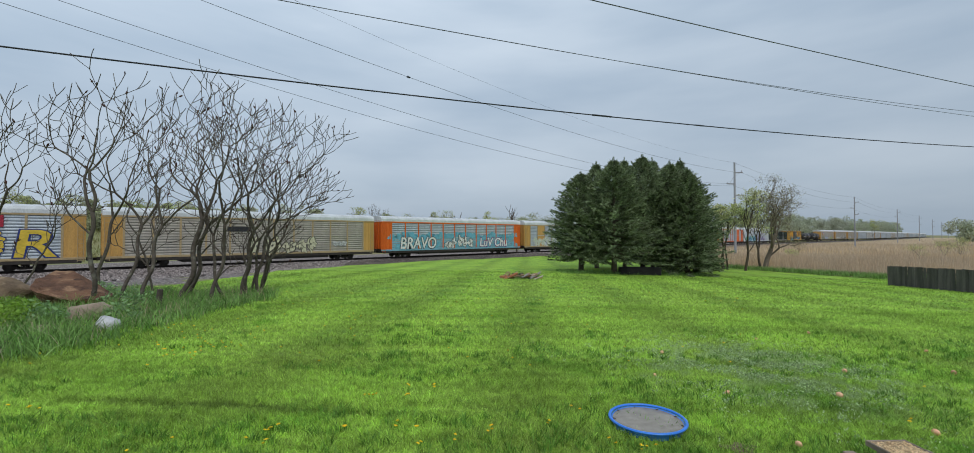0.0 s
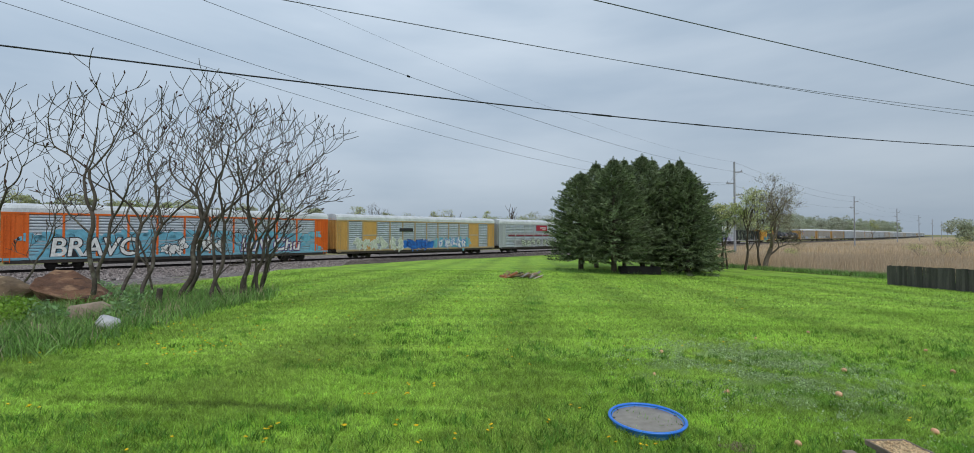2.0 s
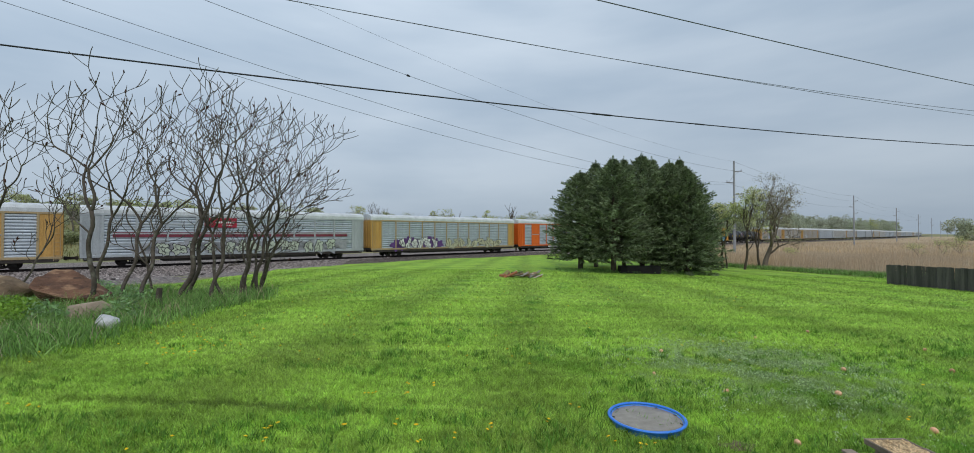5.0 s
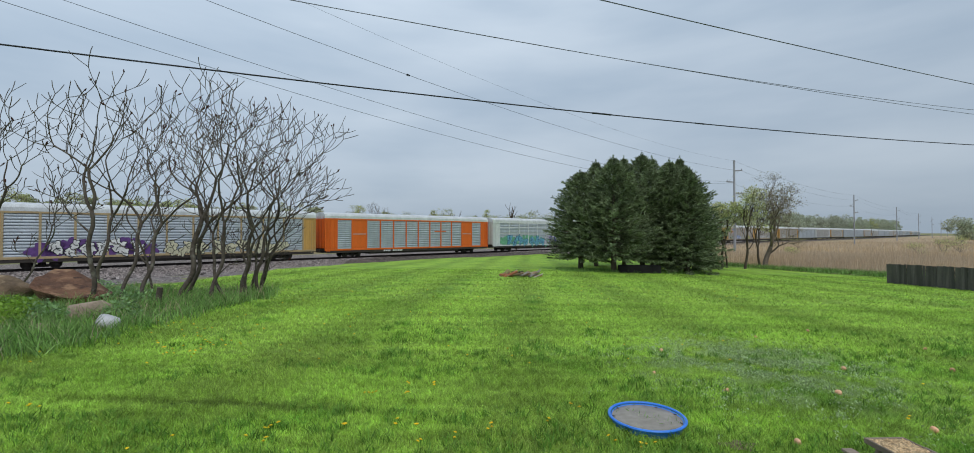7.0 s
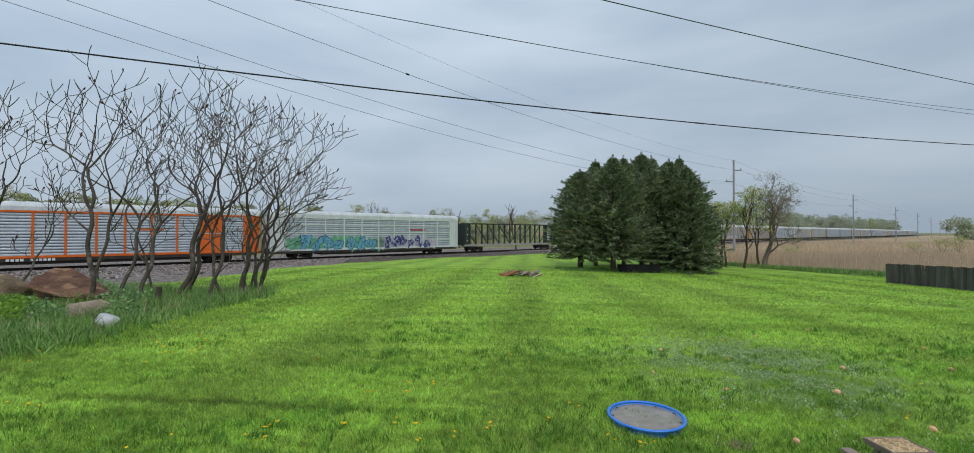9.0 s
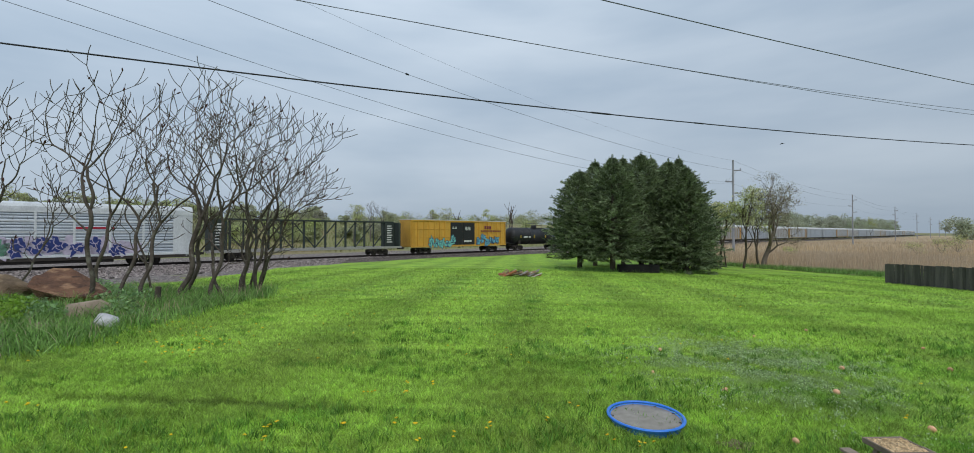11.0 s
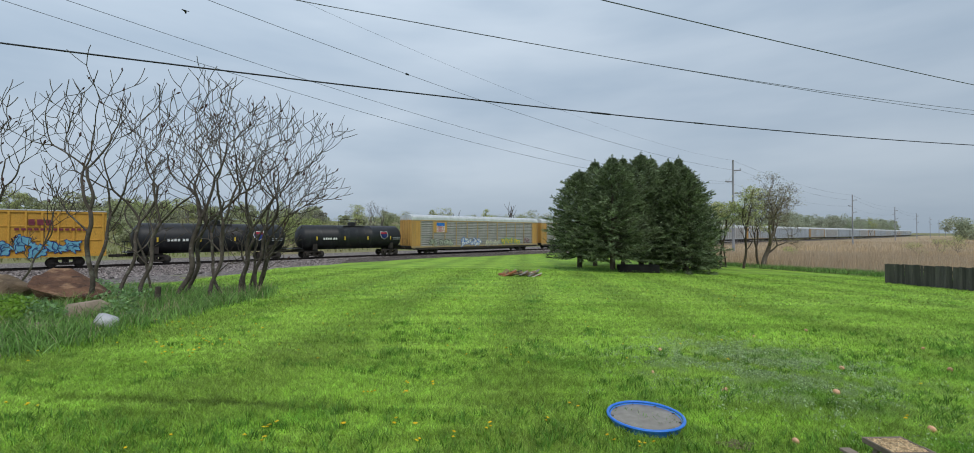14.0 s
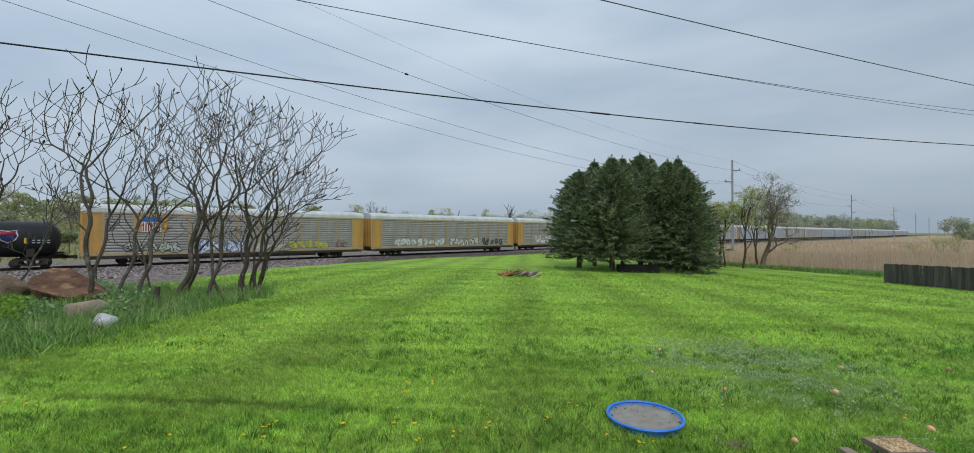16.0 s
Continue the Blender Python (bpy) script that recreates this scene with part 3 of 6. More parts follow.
def add_tag(car, x0, z0, w, h, count, fill, line, cloud=None, seed=1):
    """a sprayed tag: cloud, dark outline and light fill of swollen interlocking forms that spell nothing"""
    rnd = random.Random(seed)
    y = -1.57
    z0 -= 0.22
    if cloud:
        bm = bmesh.new()
        for i in range(count + 3):
            blob(bm, x0 + w * (i - 0.5) / (count + 1), z0 + h * rnd.uniform(0.3, 0.65), w / count * rnd.uniform(0.55, 0.85), h * rnd.uniform(0.38, 0.58), y, rnd.randint(3, 6), rnd)
        tagged(part("tag_cloud", bm, SPRAY[cloud], car), kind="stuff")
    step = w / count
    shapes = []
    for i in range(count):
        cx, cz = x0 + (i + 0.5) * step, z0 + h * 0.5
        for k in range(4):
            shapes.append((cx + rnd.uniform(-0.28, 0.28) * step, cz + rnd.uniform(-0.32, 0.32) * h, step * rnd.uniform(0.16, 0.30), h * rnd.uniform(0.18, 0.40), rnd.randint(3, 5), rnd.uniform(-1.2, 1.2), rnd.random()))
    for name, key, grow, dy in (("tag_outline", line, 0.07, -0.018), ("tag_fill", fill, 0.0, -0.034)):
        bm = bmesh.new()
        for j, (cx, cz, rx, rz, lobes, turn, sd) in enumerate(shapes):
            blob(bm, cx, cz, rx + grow, rz + grow, y + dy - 0.0006 * (j % 5), lobes, random.Random(sd), 0.012, turn)
        tagged(part(name, bm, SPRAY[key], car), kind="stuff")
    bm = bmesh.new()            # inner contour strokes
    for cx, cz, rx, rz, lobes, turn, sd in shapes:
        a = random.Random(sd + 1).uniform(0, 3.1)
        e = Vector((math.cos(a) * rx * 0.8, 0, math.sin(a) * rz * 0.8))
        p0 = Vector((cx, y - 0.055, cz))
        bend = Vector((-e.z, 0, e.x)) * 0.45
        beam(bm, p0 - e, p0 + bend, 0.05, 0.05)
        beam(bm, p0 + bend, p0 + e, 0.05, 0.05)
    tagged(part("tag_contour", bm, SPRAY[line], car), kind="stuff")


def add_words(car, text, x0, z0, size, stretch, fill, line):
    """lettering that can be read, as thin raised paint"""
    for name, key, grow, dy in (("word_outline", line, 0.13, -1.600), ("word_fill", fill, 0.04, -1.616)):
        cu = bpy.data.curves.new("word", "FONT")
        cu.body, cu.size, cu.extrude, cu.offset, cu.shear = text, size, 0.004, grow, 0.12
        cu.space_character = 0.98
        ob = new("word", cu)
        me = bpy.data.meshes.new_from_object(ob.evaluated_get(bpy.context.evaluated_depsgraph_get()))
        bpy.data.objects.remove(ob)
        me.materials.clear()
        me.materials.append(SPRAY[key])
        o = piece(name, me, car, Matrix.Translation((x0, dy, z0)) @ pose(0, 0, 0, 90) @ Matrix.Diagonal((stretch, 1, 1, 1)))


def add_bars(car, x0, z0, w, n, key="white", h=0.16, y=-1.60):
    """unreadable small lettering as plain bars"""
    bm = bmesh.new()
    for i in range(n):
        box(bm, x0 + w * i / n, x0 + w * (i + 0.72) / n, y, y + 0.02, z0, z0 + h)
    tagged(part("lettering", bm, SPRAY[key], car), kind="stuff")


@cached
def roof_mesh(half, mat_name):
    sec = [(-1.56, 4.92), (-1.58, 4.95), (-1.58, 5.28), (-1.42, 5.52), (-0.9, 5.68), (0, 5.76), (0.9, 5.68), (1.42, 5.52), (1.58, 5.28), (1.58, 4.95), (1.56, 4.92)]
    v, f = [], []
    nx = 24
    for i in range(nx + 1):
        x = -half + 2 * half * i / nx
        for dx, k in ((-0.06, 1.0), (0.06, 1.004)) if 0 < i < nx else ((0, 1.0),):
            v += [(x + dx, y * k, z + (k - 1) * 8) for y, z in sec]
    rows = len(v) // len(sec)
    for i in range(rows - 1):
        for j in range(len(sec) - 1):
            a = i * len(sec) + j
            f.append((a, a + 1, a + len(sec) + 1, a + len(sec)))
    f.append(tuple(range(len(sec))))
    f.append(tuple(range((rows - 1) * len(sec), rows * len(sec)))[::-1])
    return mesh_of("roof", v, f, bpy.data.materials[mat_name])



def autorack(ends, posts, panel, sill, roof, wide=(), low=None, label="", n=11):
    """enclosed two-level car carrier: deck sill, ribbed side panels between posts, end doors, roof, two trucks"""
    half = 13.75
    car = empty("autorack_car", label=label, category="railcar", group="railcars of the freight train")
    bm = bmesh.new()
    box(bm, -half, half, -1.47, 1.47, 0.86, 1.12, 0.02)
    box(bm, -half + 0.3, half - 0.3, -0.5, 0.5, 0.62, 0.86)
    box(bm, -7.6, 7.6, -1.40, 1.40, 0.36, 0.86, 0.04)
    part("deck", bm, P_DARK, car)
    for y in (-1.54, 1.54):
        piece("side_sill", slab("side_sill", 2 * half, 0.1, 0.22, sill.name, 0.02), car, pose(0, y, 0.90))
        piece("flat_car_sill", slab("flat_car_sill", 2 * half - 0.5, 0.09, 0.30, P_DARK.name, 0.02), car, pose(0, y * 0.985, 0.60))
        piece("top_rail", slab("top_rail", 2 * half, 0.09, 0.16, posts.name), car, pose(0, y, 4.80))
    endw = 1.55
    span = 2 * half - 2 * endw
    for side in (0, 180):
        m = pose(0, 0, 0, 0, 0, side)
        for i in range(n):
            x = -half + endw + span * i / n
            if i in wide:
                piece("blank_panel", slab("blank_panel", span / n - 0.02, 0.06, 3.74, ends.name), car, m @ pose(x + span / n / 2, -1.50, 1.07))
            else:
                piece("side_panel", ribbed(round(span / n, 4), 3.74, 0.25, panel.name), car, m @ pose(x, -1.445, 1.07))
                if low and side == 0:
                    piece("sprayed_panel", ribbed(round(span / n, 4), 1.98, 0.25, low.name), car, m @ pose(x, -1.452, 1.07))
        for i in range(n + 1):
            x = -half + endw + span * i / n
            piece("post", slab("post", 0.17, 0.1, 3.76, posts.name), car, m @ pose(x, -1.535, 1.05))
        for x in (-half + endw / 2, half - endw / 2):
            piece("end_panel", slab("end_panel", endw, 0.07, 3.76, ends.name, 0.015), car, m @ pose(x, -1.50, 1.05))
            for dx in (-0.5, 0.0, 0.5):
                piece("stiffener", slab("stiffener", 0.07, 0.05, 3.6, ends.name), car, m @ pose(x + dx, -1.555, 1.1))
        for x in (-half + 0.35, half - 0.35):
            piece("ladder", ladder_mesh(3.9, posts.name), car, m @ pose(x, -1.63, 0.72))
        for z in ((2.05, 3.05, 4.0) if n == 10 else (2.95,)):
            piece("belt_rail", slab("belt_rail", span, 0.05, 0.13 if n == 10 else 0.09, posts.name if n == 10 else panel.name), car, m @ pose(0, -1.538, z))
    for sx in (-1, 1):
        for sy in (-1, 1):
            piece("end_door", slab("end_door", 0.09, 1.42, 4.1, ends.name, 0.02), car, pose(sx * (half - 0.08), sy * 0.74, 1.2))
            for k in (0.25, 0.7, 1.15):
                piece("door_rib", slab("door_rib", 0.07, 0.07, 3.9, ends.name), car, pose(sx * (half - 0.02), sy * k, 1.25))
    piece("roof", roof_mesh(half, roof.name), car)
    for x in (-9.9, 9.9):
        add_truck(car, x)
    add_couplers(car, half + 0.45)
    car["half"] = half
    return car


def boxcar():
    car = empty("box_car", label="yellow steel box car with black doors and blue sprayed tags", category="railcar", group="railcars of the freight train")
    h = 9.65
    bm = bmesh.new()
    box(bm, -h, h, -1.45, 1.45, 1.05, 4.95, 0.03)
    part("body", bm, P_BROWN, car)
    bm = bmesh.new()
    for i in range(15):
        box(bm, -h + i * 2 * h / 15, -h + (i + 1) * 2 * h / 15 - 0.03, -1.52, 1.52, 4.95, 5.03 + 0.02 * (i % 2))
    part("roof", bm, P_ROOF, car)
    for side in (0, 180):
        m = pose(0, 0, 0, 0, 0, side)
        for i in range(20):
            x = -h + 0.25 + i * (2 * h - 0.5) / 19
            if abs(x) > 2.5:
                piece("rib", slab("rib", 0.15, 0.16, 3.7, P_BROWN.name, 0.02), car, m @ pose(x, -1.49, 1.15))
        for x in (-1.23, 1.23):
            d = piece("sliding_door", slab("sliding_door", 2.4, 0.12, 3.45, P_BLACK.name, 0.02), car, m @ pose(x, -1.53, 1.2))
            for k in range(5):
                piece("door_rib", slab("door_rib", 2.3, 0.05, 0.09, P_BLACK.name), d, pose(0, -0.07, 0.35 + k * 0.68))
        piece("side_sill", slab("side_sill", 2 * h, 0.12, 0.26, P_BROWN.name), car, m @ pose(0, -1.5, 0.95))
        piece("top_rail", slab("top_rail", 2 * h, 0.12, 0.14, P_BROWN.name), car, m @ pose(0, -1.5, 4.78))
        for x in (-6.05, 6.05):
            for z in (2.35, 3.55):
                piece("belt_rail", slab("belt_rail", 6.9, 0.07, 0.12, P_BROWN.name, 0.02), car, m @ pose(x, -1.485, z))
        piece("ladder", ladder_mesh(3.4, P_BROWN.name), car, m @ pose(-h + 0.35, -1.6, 1.0))
    for x in (-6.9, 6.9):
        add_truck(car, x)
    add_couplers(car, h + 0.45)
    add_bars(car, -2.2, 3.9, 1.0, 2, h=0.1, y=-1.66)
    add_bars(car, -2.2, 3.7, 1.0, 2, h=0.1, y=-1.66)
    add_bars(car, 0.4, 3.9, 1.2, 2, h=0.1, y=-1.66)
    add_bars(car, 0.4, 3.7, 1.2, 2, h=0.1, y=-1.66)
    add_bars(car, 0.4, 3.5, 1.2, 3, h=0.1, y=-1.66)
    add_bars(car, 0.2, 1.6, 1.6, 4, h=0.3, y=-1.66)
    add_bars(car, 4.6, 3.7, 1.6, 3, "maroon", 0.5)
    add_bars(car, 3.8, 3.25, 4.6, 12, "maroon", 0.2)
    add_tag(car, -6.6, 1.15, 5.2, 1.6, 5, "aqua", "navy", None, 11)
    add_tag(car, 2.7, 1.2, 5.2, 1.7, 5, "sky", "navy", None, 12)
    car["half"] = h
    return car


def centerbeam():
    car = empty("centerbeam_flat_car", label="empty black centre-beam flat car with open truss and end bulkheads", category="railcar", group="railcars of the freight train")
    h = 11.7
    bm = bmesh.new()
    box(bm, -h, h, -0.25, 0.25, 0.85, 1.1)
    for y in (-1.4, 1.4):
        box(bm, -h, h, y - 0.08, y + 0.08, 0.95, 1.2)
    for i in range(24):
        x = -h + 0.4 + i * (2 * h - 0.8) / 23
        box(bm, x - 0.09, x + 0.09, -1.4, 1.4, 1.0, 1.15)
    part("deck", bm, P_GREY, car, "grey dusty deck")
    bm = bmesh.new()
    box(bm, -h + 0.5, h - 0.5, -0.28, 0.28, 4.45, 4.65, 0.02)
    part("top_chord", bm, P_DKGRN, car)
    n = 16
    for i in range(n + 1):
        x = -h + 0.9 + i * (2 * h - 1.8) / n
        piece("truss_post", slab("truss_post", 0.2 if i % 2 else 0.13, 0.24, 3.35, P_DKGRN.name), car, pose(x, 0, 1.12))
        if i < n and i % 2 == 0:
            s = (2 * h - 1.8) / n
            up = i < n / 2
            bm = bmesh.new()
            beam(bm, (x, 0, 4.4 if up else 1.2), (x + 2 * s, 0, 1.2 if up else 4.4), 0.12, 0.12)
            part("brace", bm, P_DKGRN, car)
    for sx in (-1, 1):
        bh = piece("bulkhead", slab("bulkhead", 0.3, 2.9, 3.4, P_DKGRN.name, 0.03), car, pose(sx * (h - 0.3), 0, 1.1))
        piece("bulkhead_web", slab("bulkhead_web", 1.5, 0.5, 3.35, P_DKGRN.name, 0.02), car, pose(sx * (h - 1.2), 0, 1.12))
        bm = bmesh.new()
        for k in range(8):
            box(bm, sx * (h - 1.2) - 0.45, sx * (h - 1.2) + (0.25 if k % 3 else 0.4), -0.27, -0.25, 1.7 + k * 0.32, 1.84 + k * 0.32)
        part("lettering", bm, SPRAY["white"], car)
    for x in (-8.6, 8.6):
        add_truck(car, x)
    add_couplers(car, h + 0.45)
    car["half"] = h
    return car


def tankcar():
    car = empty("tank_car", label="glossy black cylindrical tank car with a shield emblem", category="railcar", group="railcars of the freight train")
    h, r, zc = 7.2, 1.53, 2.5
    sec = [(-h, 0.0), (-h + 0.05, 0.5), (-h + 0.2, 0.95), (-h + 0.5, 1.36), (-h + 0.8, r), (-2.4, r), (-2.38, r + 0.02), (-2.3, r + 0.02), (-2.28, r), (2.28, r), (2.3, r + 0.02), (2.38, r + 0.02), (2.4, r),
           (h - 0.8, r), (h - 0.5, 1.36), (h - 0.2, 0.95), (h - 0.05, 0.5), (h, 0.0)]
    v, f = [], []
    n = 36
    for x, rr in sec:
        rr = max(rr, 0.01)
        v += [(x, math.cos(2 * math.pi * k / n) * rr, zc + math.sin(2 * math.pi * k / n) * rr) for k in range(n)]
    for i in range(len(sec) - 1):
        for k in range(n):
            f.append((i * n + k, i * n + (k + 1) % n, (i + 1) * n + (k + 1) % n, (i + 1) * n + k))
    piece("tank", mesh_of("tank", v, f, P_BLACK, True), car)
    bm = bmesh.new()
    box(bm, -h - 0.2, -h + 2.6, -0.3, 0.3, 0.75, 1.35)
    box(bm, h - 2.6, h + 0.2, -0.3, 0.3, 0.75, 1.35)
    for sx in (-1, 1):
        box(bm, sx * (h - 1.9) - 0.25, sx * (h - 1.9) + 0.25, -1.3, 1.3, 1.0, 1.75)
    part("stub_sill", bm, P_DARK, car)
    for sx in (-1, 1):
        bm = bmesh.new()
        box(bm, sx * (h + 0.1) - 0.45, sx * (h + 0.1) + 0.45, -1.5, 1.5, 1.15, 1.2)
        for y in (-1.48, 1.48):
            rod(bm, (sx * (h + 0.5), y, 1.2), (sx * (h + 0.5), y, 2.2), 0.025, None, 5)
            rod(bm, (sx * (h - 0.3), y, 1.2), (sx * (h - 0.3), y, 2.2), 0.025, None, 5)
            rod(bm, (sx * (h + 0.5), y, 2.2), (sx * (h - 0.3), y, 2.2), 0.025, None, 5)
        part("end_platform", bm, P_BLACK, car)
    bm = bmesh.new()
    rod(bm, (0, 0, zc + r - 0.1), (0, 0, zc + r + 0.32), 0.5, None, 16)
    rod(bm, (0, 0, zc + r + 0.32), (0, 0, zc + r + 0.4), 0.53, 0.4, 16)
    part("manway", bm, P_BLACK, car)
    bm = bmesh.new()
    for x in (-1.4, 1.4):
        for y in (-0.8, 0.8):
            rod(bm, (x, y, zc + r - 0.25), (x, y, zc + r + 0.75), 0.025, None, 5)
    for a, b in (((-1.4, -0.8), (1.4, -0.8)), ((1.4, -0.8), (1.4, 0.8)), ((1.4, 0.8), (-1.4, 0.8)), ((-1.4, 0.8), (-1.4, -0.8))):
        for z in (0.45, 0.75):
            rod(bm, (*a, zc + r + z), (*b, zc + r + z), 0.025, None, 5)
    box(bm, -1.4, 1.4, -0.8, -0.45, zc + r - 0.12, zc + r - 0.08)
    box(bm, -1.4, 1.4, 0.45, 0.8, zc + r - 0.12, zc + r - 0.08)
    part("railing", bm, P_DARK, car)
    bm = bmesh.new()
    for x in (-5.2, -1.6, 1.6, 5.0):
        box(bm, x - 0.07, x + 0.07, -r - 0.035, -r + 0.05, zc - 0.35, zc + 0.1)
    tagged(part("marker", bm, SPRAY["yellow"], car), kind="stuff")
    # shield emblem: white rim, red cap, blue field
    for nm, key, k, y in (("shield", "white", 1.0, 0.02), ("shield_field", "navy", 0.86, 0.03), ("shield_cap", "red", 0.86, 0.034)):
        pts = [(-0.5, 0.35), (-0.55, 0.5), (0, 0.42), (0.55, 0.5), (0.5, 0.35), (0.62, 0.05), (0.45, -0.35), (0, -0.62), (-0.45, -0.35), (-0.62, 0.05)]
        if nm == "shield_cap":
            pts = [(-0.5, 0.35), (-0.55, 0.5), (0, 0.42), (0.55, 0.5), (0.5, 0.35), (0.6, 0.12), (-0.6, 0.12)]
        bm = bmesh.new()
        pv = []
        for x, z in pts:
            zz = 0.28 + z * k
            pv.append(bm.verts.new((4.0 + x * k, -math.sqrt(r * r - zz * zz) - y - 0.05, zc + zz)))
        fc = bm.faces.new(pv)
        bmesh.ops.solidify(bm, geom=[fc], thickness=0.01)
        part(nm, bm, SPRAY[key], car)
    bm = bmesh.new()
    for i in range(6):
        box(bm, -4.4 + i * 0.28 + (0.15 if i > 3 else 0), -4.2 + i * 0.28 + (0.15 if i > 3 else 0), -r - 0.03, -r + 0.05, zc - 0.3, zc - 0.05)
    part("lettering", bm, SPRAY["white"], car)
    bm = bmesh.new()
    for i in range(4):
        for k in range(2):
            box(bm, 5.4 + i * 0.3, 5.6 + i * 0.3, -r - 0.03, -r + 0.1, zc - 0.15 - k * 0.2, zc - 0.05 - k * 0.2)
    part("data_lettering", bm, SPRAY["grey"], car)
    for x in (-5.3, 5.3):
        add_truck(car, x)
    add_couplers(car, h + 0.45)
    car["half"] = h
    return car


TRAIN = []          # (car, place behind the first joint)
L_RACK, L_TANK, L_BEAM, L_BOX = 28.6, 15.75, 25.3, 20.95
YL = "ochre-yellow autorack car with ribbed galvanised sides and pale roof"
c = autorack(P_YEL, P_TAN, P_SILVER, P_TAN, P_ROOF, label="yellow autorack car with a large yellow and blue tag")
add_words(c, "R", 9.0, 1.25, 3.3, 1.4, "yellow", "navy")
add_tag(c, 5.6, 1.5, 3.4, 1.8, 2, "yellow", "navy", None, 3)
part("sign", box(bmesh.new(), 6.9, 8.7, -1.62, -1.56, 3.75, 4.75, 0.02), SPRAY["red"], c)
add_bars(c, 7.2, 4.25, 1.3, 7, h=0.12, y=-1.64)
TRAIN.append((c, -L_RACK / 2))
c = autorack(P_YEL, P_TAN, P_TAUPE, P_TAN, P_ROOF, label="yellow autorack car with dusty brown-grey sides and cream tag")
add_tag(c, -1.5, 1.35, 7.5, 1.6, 6, "cream", "black", None, 4)
add_tag(c, 8.0, 2.0, 1.8, 0.5, 5, "white", "grey", None, 5)
part("data_plate", box(bmesh.new(), -3.6, -1.2, -1.60, -1.55, 3.5, 4.0), SPRAY["black"], c)
TRAIN.append((c, L_RACK * 0.5))
c = autorack(P_ORG, P_ORG, P_SILVER, P_TEAL, P_ROOF, low=P_TEAL, label="orange autorack car with a long blue and white painted piece")
add_words(c, "BRAVO", -10.9, 1.2, 2.25, 0.86, "white", "black")
add_tag(c, -3.2, 1.4, 6.0, 1.7, 5, "white", "black", None, 7)
add_words(c, "LuV Chu", 4.0, 1.3, 1.9, 0.95, "white", "purple")
bm = bmesh.new()
rb = random.Random(4)
for i in range(24):
    blob(bm, -12 + i * 1.05, 2.9 + rb.uniform(-0.25, 0.3), 0.75, 0.4, -1.56, 4, rb)
    if i % 2:
        blob(bm, -12 + i * 1.05, 1.5 + rb.uniform(-0.2, 0.4), 0.8, 0.45, -1.56, 3, rb)
tagged(part("sprayed_cloud", bm, SPRAY["sky"], c), kind="stuff")
TRAIN.append((c, L_RACK * 1.5))
c = autorack(P_YEL, P_TAN, P_SILVER, P_TAN, P_ROOF, wide=(1, 10), n=12, label="yellow autorack car with blank panels and white and blue tags")
add_tag(c, -11.5, 1.3, 7.6, 1.5, 6, "palegreen", "white", None, 8)
add_tag(c, -3.2, 1.3, 3.6, 1.3, 4, "blue", "navy", "blue", 9)
add_tag(c, 2.2, 1.3, 5.2, 1.4, 5, "white", "blue", "sky", 10)
part("emblem", box(bmesh.new(), -4.6, -2.4, -1.62, -1.56, 3.5, 3.95, 0.02), SPRAY["black"], c)
TRAIN.append((c, L_RACK * 2.5))
c = autorack(P_LGREY, P_LGREY, P_SILVER, P_LGREY, P_ROOF, n=10, label="grey autorack car with red sign and maroon stripe")
part("sign", box(bmesh.new(), -4.2, -1.2, -1.64, -1.56, 3.75, 4.75, 0.02), SPRAY["red"], c)
add_bars(c, -3.2, 4.2, 1.8, 8, h=0.2, y=-1.66)
add_bars(c, -2.6, 3.95, 1.0, 5, h=0.1, y=-1.66)
for z, hh in ((2.75, 0.3), (3.15, 0.08)):
    part("stripe", box(bmesh.new(), -11.5, 11.5, -1.566, -1.546, z, z + hh), SPRAY["maroon"], c)
add_tag(c, -8.5, 1.25, 18.5, 1.3, 13, "palegreen", "black", "grey", 13)
TRAIN.append((c, L_RACK * 3.5))
c = autorack(P_YEL, P_TAN, P_SILVER, P_TAN, P_ROOF, label="yellow autorack car with black and white tags")
add_tag(c, -9.5, 1.25, 6.5, 1.4, 6, "white", "black", "purple", 14)
add_tag(c, -1.5, 1.2, 12.0, 1.4, 9, "cream", "black", None, 15)
TRAIN.append((c, L_RACK * 4.5))
c = autorack(P_ORG, P_ORG, P_SILVER, P_ORG, P_ROOF, wide=(1, 10), n=12, label="bright orange autorack car with clean ribbed silver sides")
add_bars(c, -5.6, 0.66, 1.1, 4, h=0.2)
add_bars(c, -4.2, 0.66, 1.6, 6, h=0.2)
part("slim_bar", box(bmesh.new(), 2.9, 5.0, -1.56, -1.52, 3.3, 3.45), P_ORG, c)
TRAIN.append((c, L_RACK * 5.5))
c = autorack(P_WHITE, P_WHITE, P_SILVER, P_WHITE, P_ROOF, n=10, label="white autorack car with teal and purple tags")
add_tag(c, -10.5, 1.25, 10.0, 1.6, 7, "sky", "navy", "green", 16)
add_tag(c, 0.8, 1.25, 7.5, 1.5, 6, "navy", "lilac", "lilac", 17)
part("slim_bar", box(bmesh.new(), 4.9, 7.6, -1.56, -1.52, 3.4, 3.6), SPRAY["red"], c)
TRAIN.append((c, L_RACK * 6.5))
p_ = L_RACK * 7
TRAIN.append((centerbeam(), p_ + L_BEAM / 2))
p_ += L_BEAM
